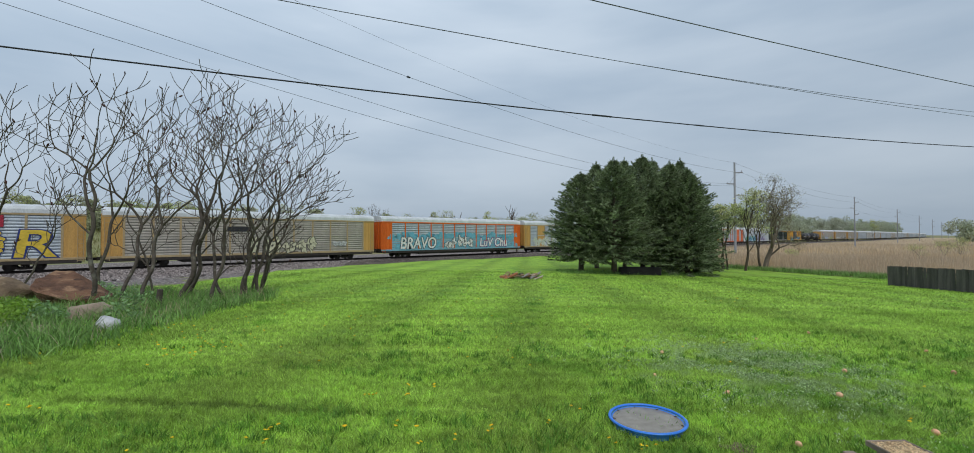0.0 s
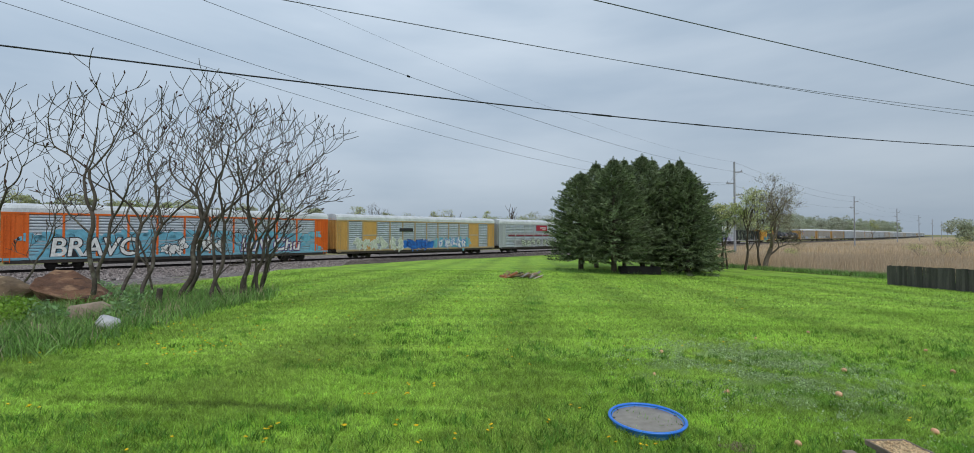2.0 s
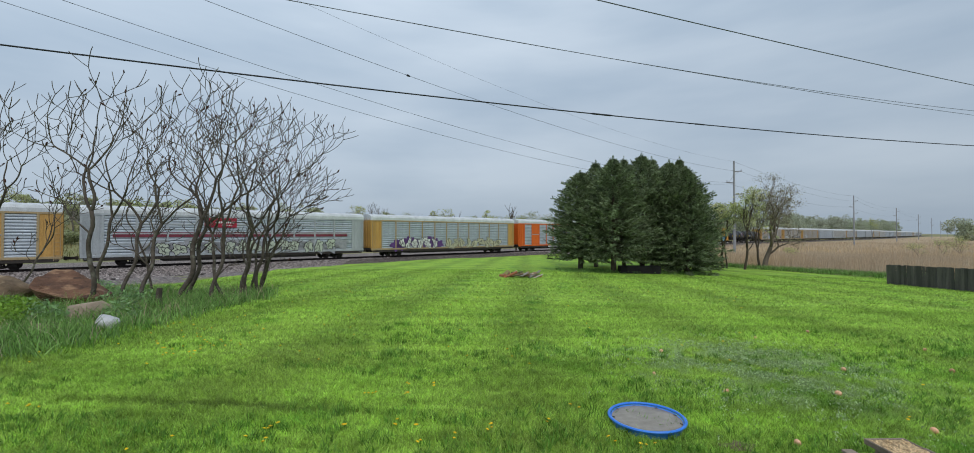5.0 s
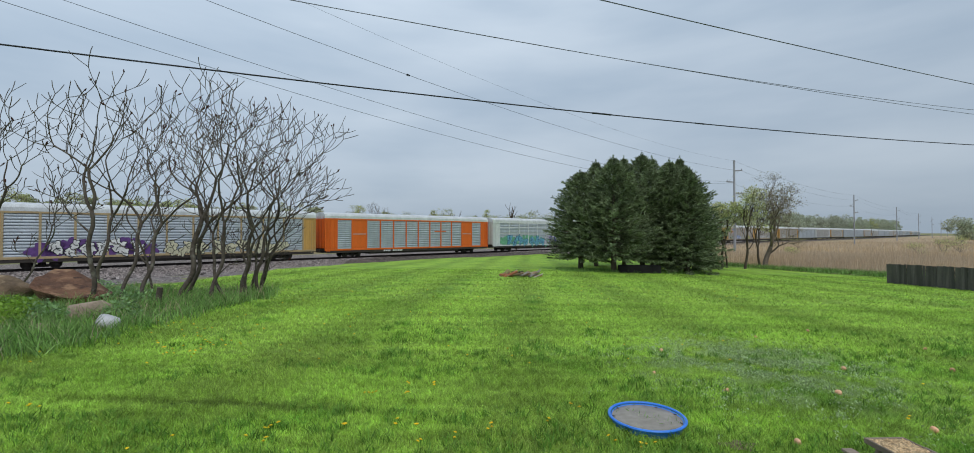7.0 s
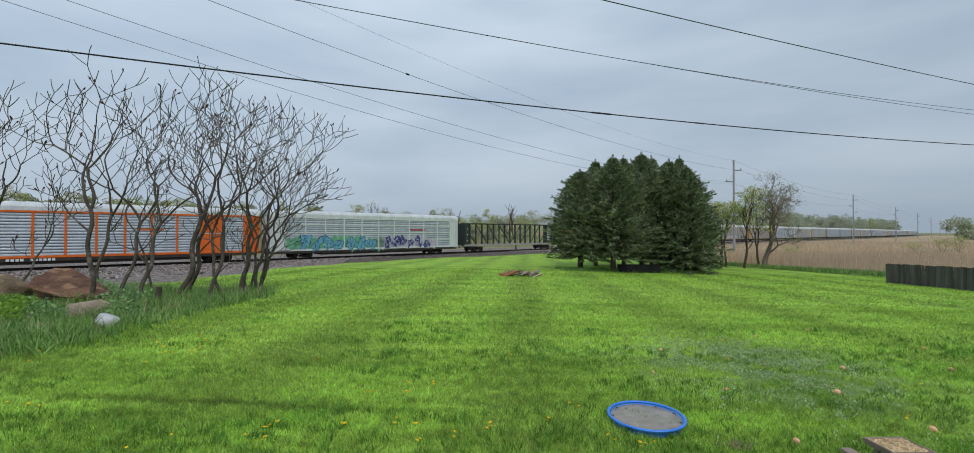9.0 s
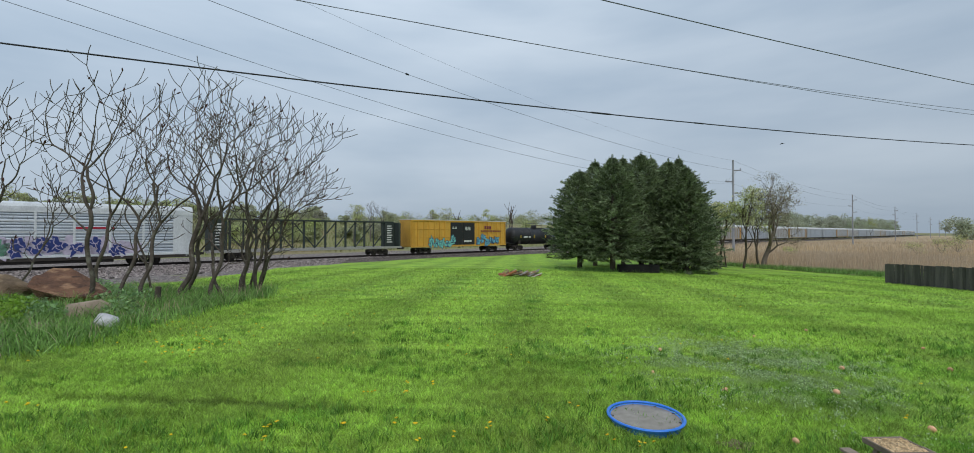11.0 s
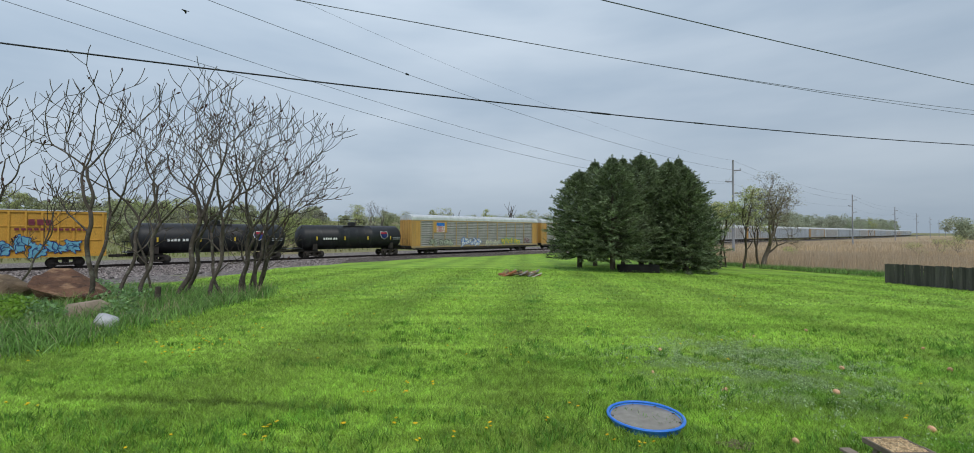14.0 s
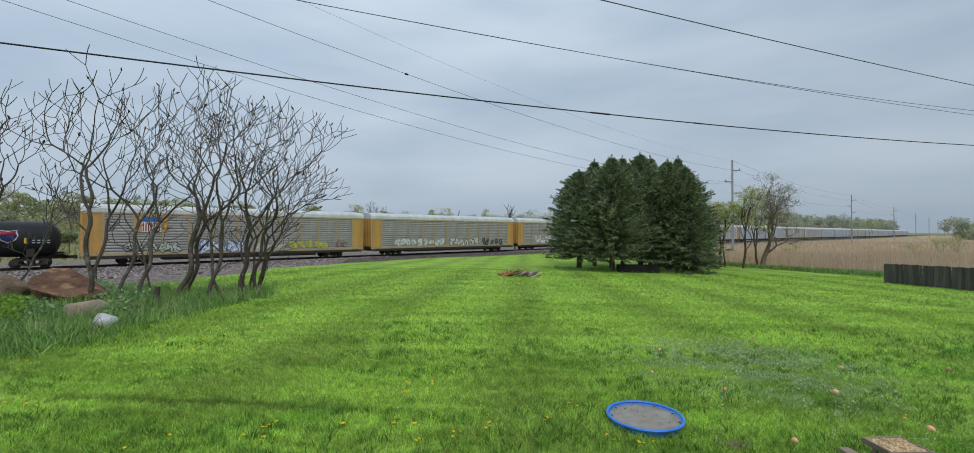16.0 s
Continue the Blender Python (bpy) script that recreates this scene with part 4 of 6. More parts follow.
TRAIN.append((boxcar(), p_ + L_BOX / 2 - 0.3))
p_ += L_BOX
t1 = tankcar()
TRAIN.append((t1, p_ + L_TANK / 2))
TRAIN.append((copy_thing(t1, pose(0, 0, 0)), p_ + L_TANK * 1.5))
p_ += 2 * L_TANK
c = autorack(P_YEL, P_TAN, P_GREY, P_TAN, P_ROOF, label="yellow autorack car with a shield and stripes emblem")
part("emblem_board", box(bmesh.new(), -9.9, -7.4, -1.62, -1.56, 3.1, 4.75, 0.02), P_YEL, c)
part("emblem_cap", box(bmesh.new(), -9.4, -7.9, -1.64, -1.62, 4.1, 4.6, 0.01), SPRAY["blue"], c)
bm = bmesh.new()
for i in range(7):
    box(bm, -9.35 + i * 0.21, -9.25 + i * 0.21, -1.64, -1.62, 3.2, 4.05)
part("emblem_stripe", bm, SPRAY["red"], c)
part("emblem_field", box(bmesh.new(), -9.4, -7.9, -1.63, -1.62, 3.15, 4.1), SPRAY["white"], c)
add_tag(c, -10.8, 1.25, 4.6, 1.0, 5, "palegreen", "black", None, 18)
add_tag(c, -4.8, 1.3, 4.4, 1.2, 5, "white", "blue", None, 19)
add_tag(c, 0.5, 1.25, 3.4, 0.8, 4, "cream", "grey", None, 20)
add_tag(c, 4.2, 1.3, 4.8, 1.1, 5, "yellow", "green", None, 21)
add_tag(c, 10.0, 1.6, 1.4, 0.8, 2, "grey", "maroon", None, 28)
TRAIN.append((c, p_ + L_RACK / 2))
c = autorack(P_YEL, P_TAN, P_GREY, P_TAN, P_ROOF, label="yellow autorack car with long white tag over dusty sides")
add_tag(c, -10.4, 1.5, 9.0, 0.9, 9, "white", "grey", None, 22)
add_tag(c, -0.5, 1.3, 6.0, 1.2, 6, "white", "black", None, 23)
add_tag(c, 6.0, 1.3, 5.0, 1.1, 5, "black", "grey", None, 24)
TRAIN.append((c, p_ + L_RACK * 1.5))
c = autorack(P_YEL, P_TAN, P_GREY, P_TAN, P_ROOF, label=YL)
add_tag(c, -9.4, 1.5, 5.0, 1.2, 5, "white", "grey", None, 25)
TRAIN.append((c, p_ + L_RACK * 2.5))
plain = [autorack(P_YEL, P_TAN, P_SILVER, P_TAN, P_ROOF, label=YL),
         autorack(P_LGREY, P_LGREY, P_SILVER, P_LGREY, P_ROOF, label="grey autorack car with ribbed galvanised sides and pale roof"),
         autorack(P_WHITE, P_WHITE, P_GREY, P_LGREY, P_ROOF, label="off-white autorack car with dusty ribbed sides")]
p_ += L_RACK * 3
order = (1, 2, 0, 1, 1, 0, 2, 1, 1, 2, 0, 1, 1, 2, 1, 1, 0, 2, 1, 1, 2, 1)
used = set()
for k in order:
    car = plain[k] if k not in used else copy_thing(plain[k], pose(0, 0, 0))
    used.add(k)
    TRAIN.append((car, p_ + L_RACK / 2))
    p_ += L_RACK


def car_pose(place, t):
    x, y, a = track(G0 + place - SPEED * t)
    return pose(x, y, RAIL_Z, 0, 0, math.degrees(a))


for car, place in TRAIN:
    if "half" in car:
        del car["half"]


# ---- planting bed: boulders, sumac thicket, tall grass ----
def ground_at(px, py):
    x, y = spot(px, py)
    return Vector((x, y, lie(x, y)))


def boulder(name, px, py, w, d, h, mat, label, seed, turn=0.0, flat=0.0, cuts=9, sink=0.12):
    """an angular stone: a noisy ball cut by random planes"""
    rnd = random.Random(seed)
    bm = bmesh.new()
    bmesh.ops.create_icosphere(bm, subdivisions=4, radius=1.0)
    for v in bm.verts:
        n = noise.noise(v.co * 1.1 + Vector((seed, 0, 0))) * 0.28 + noise.noise(v.co * 3.1 + Vector((0, seed, 0))) * 0.10
        v.co *= 1 + n
    for _ in range(cuts):
        nrm = Vector((rnd.gauss(0, 1), rnd.gauss(0, 1), rnd.gauss(0, 0.8))).normalized()
        lim = rnd.uniform(0.62, 0.88)
        for v in bm.verts:
            e = v.co.dot(nrm) - lim
            if e > 0:
                v.co -= nrm * e * 0.92
    for v in bm.verts:
        v.co += v.co.normalized() * noise.noise(v.co * 9) * 0.025
        if flat:
            v.co.z *= 1.0 - flat * (v.co.x * 0.5 + 0.5)
    ob = part(name, bm, mat, None, smooth=True)
    p = ground_at(px, py)
    ob.matrix_basis = Matrix.Translation(p + Vector((0, d * 0.4, h / 2 - sink))) @ pose(0, 0, 0, 0, 0, turn) @ Matrix.Diagonal((w / 2, d / 2, h / 2 + sink, 1))
    # scale applied to the mesh itself
    ob.data.transform(Matrix.Diagonal((w / 2, d / 2, h / 2 + sink, 1)))
    ob.matrix_basis = Matrix.Translation(p + Vector((0, d * 0.4, h / 2 - sink))) @ pose(0, 0, 0, 0, 0, turn)
    return tagged(ob, label, "rock", "stones of the planting bed")


bm = bmesh.new()
for q in ((-1.05, 0.45, 0.86), (-0.62, 0.6, 0.84), (-0.05, 0.6, 0.56), (0.86, 0.45, 0.16), (-1.0, -0.12, 0.66), (-0.88, -0.42, 0.44), (-0.3, -0.5, 0.30), (0.35, -0.5, 0.17), (0.86, -0.25, 0.15),
          (0.9, 0.1, 0.2), (-0.85, -0.1, 0.12), (-0.55, -0.14, -0.1), (0.6, -0.2, -0.1), (-0.8, 0.5, -0.1), (0.8, 0.5, -0.1)):
    bm.verts.new(q)
bmesh.ops.convex_hull(bm, input=bm.verts[:])
bmesh.ops.triangulate(bm, faces=bm.faces[:])
bmesh.ops.subdivide_edges(bm, edges=bm.edges[:], cuts=5, use_grid_fill=True)
bmesh.ops.recalc_face_normals(bm, faces=bm.faces[:])
for v in bm.verts:
    c = v.co.copy()
    v.co += Vector((noise.noise(c * 3), noise.noise(c * 3 + Vector((9, 0, 0))), noise.noise(c * 3 + Vector((0, 9, 0))))) * 0.035
    v.co += Vector((noise.noise(c * 11), noise.noise(c * 11 + Vector((5, 0, 0))), noise.noise(Vector((c.x * 3, c.y * 3, c.z * 22))))) * 0.028
ob = part("boulder", bm, M_ROCK1, None)
ob.data.transform(Matrix.Diagonal((0.9, 1.0, 1.0, 1)))
ob.matrix_basis = Matrix.Translation(ground_at(95, 497) + Vector((0, 0.45, 0.05)))
tagged(ob, "large angular red-brown boulder in the planting bed", "rock", "stones of the planting bed")
boulder("boulder", 126, 519, 0.98, 0.7, 0.42, M_ROCK2, "rounded tan boulder half sunk in tall grass", 5, 0, 0.1, 5)
boulder("boulder", 168, 533, 0.44, 0.36, 0.30, M_ROCK3, "small pale grey stone at the bed's edge", 8, 10, 0.2, 7, 0.06)
boulder("boulder", -14, 496, 1.2, 1.0, 0.80, M_ROCK4, "weathered tan boulder beside the red one", 13, 0, 0.2, 8)
boulder("boulder", 62, 537, 0.6, 0.4, 0.16, M_ROCK2, "flat tan stone sunk in the grass", 21, 0, 0.1, 5)


def grow(rnd, verts, faces, tips, p, d, length, r, depth, wiggle=0.16, up=0.10, fork=(0.42, 0.75), seg=5, shrink=0.70, side=0.25, thin=0.0065):
    """a crooked branch that forks until it is a twig"""
    n = max(3, int(length / 0.16)) if depth > 1 else 3
    pts, rad = [p.copy()], [r]
    turn = Vector((rnd.gauss(0, 1), rnd.gauss(0, 1), 0)) * wiggle
    for i in range(n):
        turn = turn * 0.80 + Vector((rnd.gauss(0, 1), rnd.gauss(0, 1), rnd.gauss(0, 0.3))) * wiggle * 0.62 - Vector((d.x, d.y, 0)) * 0.05
        d = (d + turn * (0.38 if r > 0.035 else 0.8 if r > 0.012 else 1.1) + Vector((0, 0, up))).normalized()
        p = p + d * (length / n)
        pts.append(p.copy())
        rad.append(r + (r * 0.76 - r) * (i + 1) / n)
    tube(verts, faces, pts, rad, seg if r > 0.02 else 4 if r > 0.011 else 3)
    if depth == 0:
        tips.append((p, d))
        return
    if rnd.random() < side and depth >= 1 and n > 4:
        k = rnd.randint(n // 2, n - 1)
        ax = Vector((rnd.gauss(0, 1), rnd.gauss(0, 1), 0)).normalized()
        grow(rnd, verts, faces, tips, pts[k], (d + ax * 0.9).normalized(), length * 0.55, max(thin, rad[k] * 0.5), max(0, depth - 2), wiggle, up, fork, seg, shrink, side, thin)
    az = rnd.uniform(0, 2 * math.pi)
    for k in range(3 if rnd.random() < 0.12 else 2):
        a = az + k * (math.pi if k < 2 else 0.5) + rnd.gauss(0, 0.3)
        s = Vector((math.cos(a), math.sin(a) * 0.8, 0))
        s = (s - d * s.dot(d)).normalized()
        f = rnd.uniform(*fork)
        grow(rnd, verts, faces, tips, p, (d + s * f).normalized(), length * shrink * rnd.uniform(0.75, 1.15), max(thin, r * rnd.uniform(0.56, 0.70)), depth - 1, wiggle, up, fork, seg, shrink, side, thin)


def limb(rnd, verts, faces, tips, p, d, length, r, depth, axis, pull=0.13, kink=0.13):
    """a sumac limb: it leaves its fork sideways, bends up again, and forks until it ends in a stout blunt twig"""
    n = max(4, int(length / 0.11))
    pts, rad = [p.copy()], [r]
    r1 = max(0.0102, r * 0.80)
    sway = Vector((rnd.gauss(0, 1), rnd.gauss(0, 0.6), 0)) * kink
    for i in range(n):
        sway = sway * 0.72 + Vector((rnd.gauss(0, 1), rnd.gauss(0, 0.7), rnd.gauss(0, 0.4))) * kink * 0.75
        d = (d + axis * pull + sway * 0.75).normalized()
        p = p + d * (length / n)
        pts.append(p.copy())
        rad.append(r + (r1 - r) * (i + 1) / n)
    tube(verts, faces, pts, rad, 7 if r > 0.04 else 5 if r > 0.02 else 4)
    if depth == 0:
        tips.append((p, d))
        return
    if n > 5 and rnd.random() < 0.28:
        k = rnd.randint(n // 3, n - 2)
        ax = Vector((rnd.choice((-1, 1)), rnd.uniform(-0.7, 0.7), 0.35)).normalized()
        limb(rnd, verts, faces, tips, pts[k], (d * 0.4 + ax).normalized(), length * rnd.uniform(0.4, 0.7), max(0.0102, rad[k] * 0.5), max(0, depth - 2), axis, pull, kink)
    az = rnd.uniform(-0.7, 0.7)
    for k in range(3 if rnd.random() < 0.16 else 2):
        a = az + k * math.pi + (rnd.uniform(0.7, 1.6) if k == 2 else rnd.gauss(0, 0.25))
        side = Vector((math.cos(a), math.sin(a), 0))
        side = (side - d * side.dot(d)).normalized()
        limb(rnd, verts, faces, tips, p, (d + side * rnd.uniform(0.55, 1.15)).normalized(), length * rnd.uniform(0.62, 0.98) * (0.8 if depth == 1 else 1.0),
             max(0.0102, r1 * rnd.uniform(0.62, 0.82)), depth - 1, axis, pull, kink)


def seed_head_mesh():
    v, f = [], []
    tube(v, f, [Vector((0, 0, -0.01)), Vector((0.006, 0, 0.03)), Vector((-0.004, 0.004, 0.075)), Vector((0.004, 0, 0.12))], [0.011, 0.027, 0.022, 0.006], 6)
    return mesh_of("seed_head", v, f, M_SEED)


SEED_HEAD = seed_head_mesh()


def sumac(px, py, tx, ty, r, seed):
    r *= 0.72
    base = ground_at(px, py)
    k = base.y / F
    rnd = random.Random(seed)
    rise, run_ = (py - ty) * k, (tx - px) * k
    lean = Vector((run_, rnd.uniform(-0.5, 0.5), rise)).normalized()
    axis = (lean * 0.7 + Vector((0, 0, 0.5))).normalized()
    size = rise * 0.20
    for _ in range(4):          # settle the height
        rnd = random.Random(seed)
        v, f, tips = [], [], []
        # a long bare stem in two bends, then the forking crown
        p, d = Vector((0, 0, -0.1)), (lean * 0.6 + Vector((rnd.uniform(-0.25, 0.25), rnd.uniform(-0.3, 0.3), 0.9))).normalized()
        pts, rad = [p.copy()], [r * 1.12]
        m = 13
        ph, amp = rnd.uniform(0, 6.3), rnd.uniform(0.10, 0.24)
        for i in range(m):
            sway = Vector((math.sin(ph + i * 0.85) * amp + rnd.gauss(0, 0.07), rnd.gauss(0, 0.08), 0))
            d = (d + sway + axis * 0.10).normalized()
            p = p + d * (size * 1.75 / m)
            pts.append(p.copy())
            rad.append(r * (1.0 - 0.22 * (i + 1) / m))
        tube(v, f, pts, rad, 8)
        for q in range(1 if rnd.random() < 0.7 else 2):     # low limbs off the stem
            kk = rnd.randint(5, m - 2)
            sd = Vector((rnd.choice((-1, 1)), rnd.uniform(-0.6, 0.6), 0.5)).normalized()
            limb(rnd, v, f, tips, pts[kk], (d * 0.3 + sd).normalized(), size * 0.45, r * 0.42, 3, axis)
        az = rnd.uniform(-0.6, 0.6)
        for q in range(2):
            a = az + q * math.pi
            limb(rnd, v, f, tips, p, (d + Vector((math.cos(a), math.sin(a), 0)) * rnd.uniform(0.45, 0.85)).normalized(), size * rnd.uniform(0.75, 1.0), r * rnd.uniform(0.58, 0.70), 4, axis)
        size *= rise / max(q.z for q, _ in tips)
    hh = max(q.z for q, _ in tips)
    mx = sum(q.x for q, _ in tips) / len(tips)
    bend = run_ * 0.9 - mx          # lean of the whole stem

    def fit(q):
        return Vector((q[0] + bend * (max(0.0, q[2]) / hh) ** 1.3, q[1], q[2]))
    tree = empty("sumac_tree", Matrix.Translation(base), label="bare crooked grey-brown sumac with dark seed heads", category="tree", group="sumac thicket")
    piece("trunk", mesh_of("trunk", [tuple(fit(q)) for q in v], f, M_BARK, True), tree)
    for q, dd in tips:
        if rnd.random() < 0.15:
            piece("seed_head", SEED_HEAD, tree, Matrix.Translation(fit(q)) @ (dd + Vector((rnd.gauss(0, 0.4), rnd.gauss(0, 0.4), 0))).to_track_quat("Z", "Y").to_matrix().to_4x4() @ Matrix.Scale(rnd.uniform(0.6, 1.15), 4))
    return tree


for i, a in enumerate(((-28, 478, 50, 138, 0.085), (40, 470, 85, 260, 0.05), (153, 494, 128, 80, 0.085), (160, 470, 225, 130, 0.085), (196, 493, 175, 112, 0.07), (232, 494, 262, 146, 0.075),
                       (290, 487, 305, 138, 0.105), (304, 484, 385, 150, 0.085), (344, 489, 360, 134, 0.075), (366, 486, 335, 160, 0.065),
                       (391, 478, 448, 178, 0.09), (406, 474, 428, 215, 0.06), (415, 476, 480, 212, 0.08), (423, 473, 505, 260, 0.075), (400, 479, 462, 196, 0.065), (418, 472, 512, 250, 0.06),
                       (250, 476, 235, 190, 0.05), (421, 475, 500, 292, 0.055), (-75, 485, -60, 190, 0.07))):
    sumac(*a, 100 + i)
# sawn stump
bm = bmesh.new()
rod(bm, (0, 0, -0.1), (0.05, 0, 0.5), 0.075, 0.065, 9)
st = part("tree_stump", bm, M_BARK, None)
st.matrix_basis = Matrix.Translation(ground_at(257, 497))
tagged(st, "short sawn-off sumac stump in tall grass", "stump")

BED = [(-200, 640), (0, 590), (60, 578), (190, 545), (290, 519), (363, 499), (440, 482), (436, 470), (300, 476), (240, 468), (120, 478), (-200, 490)]


def inside(poly, x, y):
    c = False
    for i in range(len(poly)):
        (x1, y1), (x2, y2) = poly[i], poly[i - 1]
        if (y1 > y) != (y2 > y) and x < (x2 - x1) * (y - y1) / (y2 - y1) + x1:
            c = not c
    return c


BEDXY = [spot(*p) for p in BED]
bx, by = [p[0] for p in BEDXY], [p[1] for p in BEDXY]


STONES = [(*spot(px, py), r) for px, py, r in ((168, 536, 0.34), (145, 526, 0.36), (112, 526, 0.36), (70, 515, 0.3))]     # bare margin before the stones


def bed_points(n):
    out = []
    while len(out) < n:
        x, y = rng.uniform(min(bx), max(bx)), rng.uniform(min(by), max(by))
        if any((x - sx) ** 2 + (y - sy) ** 2 < sr * sr for sx, sy, sr in STONES):
            continue
        if inside(BEDXY, x, y) and noise.noise((x * 1.3, y * 1.3, 4)) > -0.35:
            out.append((x + rng.normal(0, 0.16), y + rng.normal(0, 0.16)))
    return np.array(out)


p = bed_points(34000)
lush = np.array([0.55 + 0.9 * smooth01(-0.35, 0.45, noise.noise((a * 1.6, b * 1.6, 9))) for a, b in p])
blades("tall_grass", np.column_stack([p, ground_heights(p)]), rng.uniform(0.08, 0.32, len(p)) * lush, rng.uniform(0.010, 0.022, len(p)), 0.5, M_TALL, "tall unmown green grass round the boulders", "grass")
p = bed_points(1500)
blades("dry_grass", np.column_stack([p, ground_heights(p)]), rng.uniform(0.2, 0.45, len(p)), np.full(len(p), 0.009), 0.4, M_REED, "dry straw stalks in the tall grass", "grass")


def leaf_cloud(name, centres, radii, per, size, mat, parent=None, seed=0, flat=0.8):
    """many small leaves round each centre"""
    r = np.random.default_rng(seed)
    n = len(centres) * per
    c = np.repeat(np.array(centres), per, 0)
    rad = np.repeat(np.array(radii), per, 0)
    off = r.normal(0, 1, (n, 3))
    off /= np.linalg.norm(off, axis=1)[:, None]
    off *= r.uniform(0.3, 1.0, (n, 1)) ** 0.5 * rad[:, None]
    off[:, 2] *= flat
    p = c + off
    a = r.normal(0, 1, (n, 3))
    a /= np.linalg.norm(a, axis=1)[:, None]
    b = np.cross(a, r.normal(0, 1, (n, 3)))
    b /= np.linalg.norm(b, axis=1)[:, None]
    sz = size * r.uniform(0.6, 1.3, (n, 1))
    v = np.stack([p - a * sz, p - b * sz * 0.45, p + a * sz, p + b * sz * 0.45], 1).reshape(-1, 3)
    me = bpy.data.meshes.new(name)
    me.vertices.add(4 * n)
    me.vertices.foreach_set("co", v.ravel())
    me.loops.add(4 * n)
    me.loops.foreach_set("vertex_index", np.arange(4 * n))
    me.polygons.add(n)
    me.polygons.foreach_set("loop_start", np.arange(n) * 4)
    me.polygons.foreach_set("loop_total", np.full(n, 4))
    me.materials.append(mat)
    me.update(calc_edges=True)
    ob = new(name, me)
    ob.parent = parent
    return ob


M_HERB = leafy(material("bright_herb_leaves", (0.16, 0.30, 0.03), 0.6, vary=(0.22, 0.36, 0.05), scale=3, bump=0, island=0.35), 0.3)
M_WEED = leafy(material("blue_green_weed_leaves", (0.17, 0.30, 0.11), 0.6, vary=(0.27, 0.40, 0.18), scale=3, bump=0, island=0.45), 0.3)
hb = [ground_at(px, py) + Vector((0, 0, 0.22)) for px, py in ((-20, 540), (10, 532), (30, 522), (15, 510), (-10, 518), (40, 515))]
tagged(leaf_cloud("leafy_herbs", [tuple(q) for q in hb], [0.33] * 6, 260, 0.045, M_HERB, seed=4), "bright green leafy herbs beside the boulders", "plants", kind="stuff")
wb = [ground_at(px, py) + Vector((0, 0, 0.2)) for px, py in ((175, 482), (205, 486), (165, 474), (215, 500), (186, 496), (168, 488), (232, 498), (60, 515), (80, 525), (200, 520))]
tagged(leaf_cloud("weeds", [tuple(q) for q in wb], [0.34] * 10, 150, 0.055, M_WEED, seed=6), "weedy green leaves under the sumacs", "plants", kind="stuff")


# ---- clover patch and rank tufts in the lawn ----
M_CLOVER = leafy(material("pale_clover_leaves", (0.34, 0.46, 0.21), 0.6, vary=(0.44, 0.55, 0.30), scale=2.5, fine=30, bump=0, island=0.55), 0.3)
M_RANK = leafy(material("deep_green_tuft_blade", (0.11, 0.25, 0.035), 0.6, vary=(0.17, 0.33, 0.05), scale=2, fine=8, bump=0, island=0.5), 0.3)
cc = []
while len(cc) < 2000:
    a, b = rng.normal(3.75, 0.9), rng.normal(6.2, 0.9)
    if noise.noise((a * 1.7, b * 2.2, 3)) > -0.05 and on_lawn(a, b, 0.5) and b > 2.8:
        cc.append((a, b, lie(a, b) + 0.035))
tagged(leaf_cloud("clover", cc, [0.055] * len(cc), 8, 0.013, M_CLOVER, seed=14, flat=0.5), "pale clover spreading through the lawn", "plants", kind="stuff")
tp = []
while len(tp) < 13000:
    d = 2.9 * (9.0 / 2.9) ** rng.random()
    x, y = rng.uniform(-1.15, 1.15) * d, d
    if not on_lawn(x, y, 0.6) or noise.noise((x * 0.5, y * 0.7, 6)) < 0.0:
        continue
    k = 0.4 + 0.6 * min(1.0, d / 12)
    for _ in range(12):
        tp.append((x + rng.normal(0, 0.055 * k), y + rng.normal(0, 0.03 * k)))
tp = np.array(tp)
blades("rank_tufts", np.column_stack([tp, ground_heights(tp)]), rng.uniform(0.05, 0.10, len(tp)), 0.005 + 0.0011 * tp[:, 1], 0.5, M_RANK, "darker coarse grass tufts in the lawn", "grass")


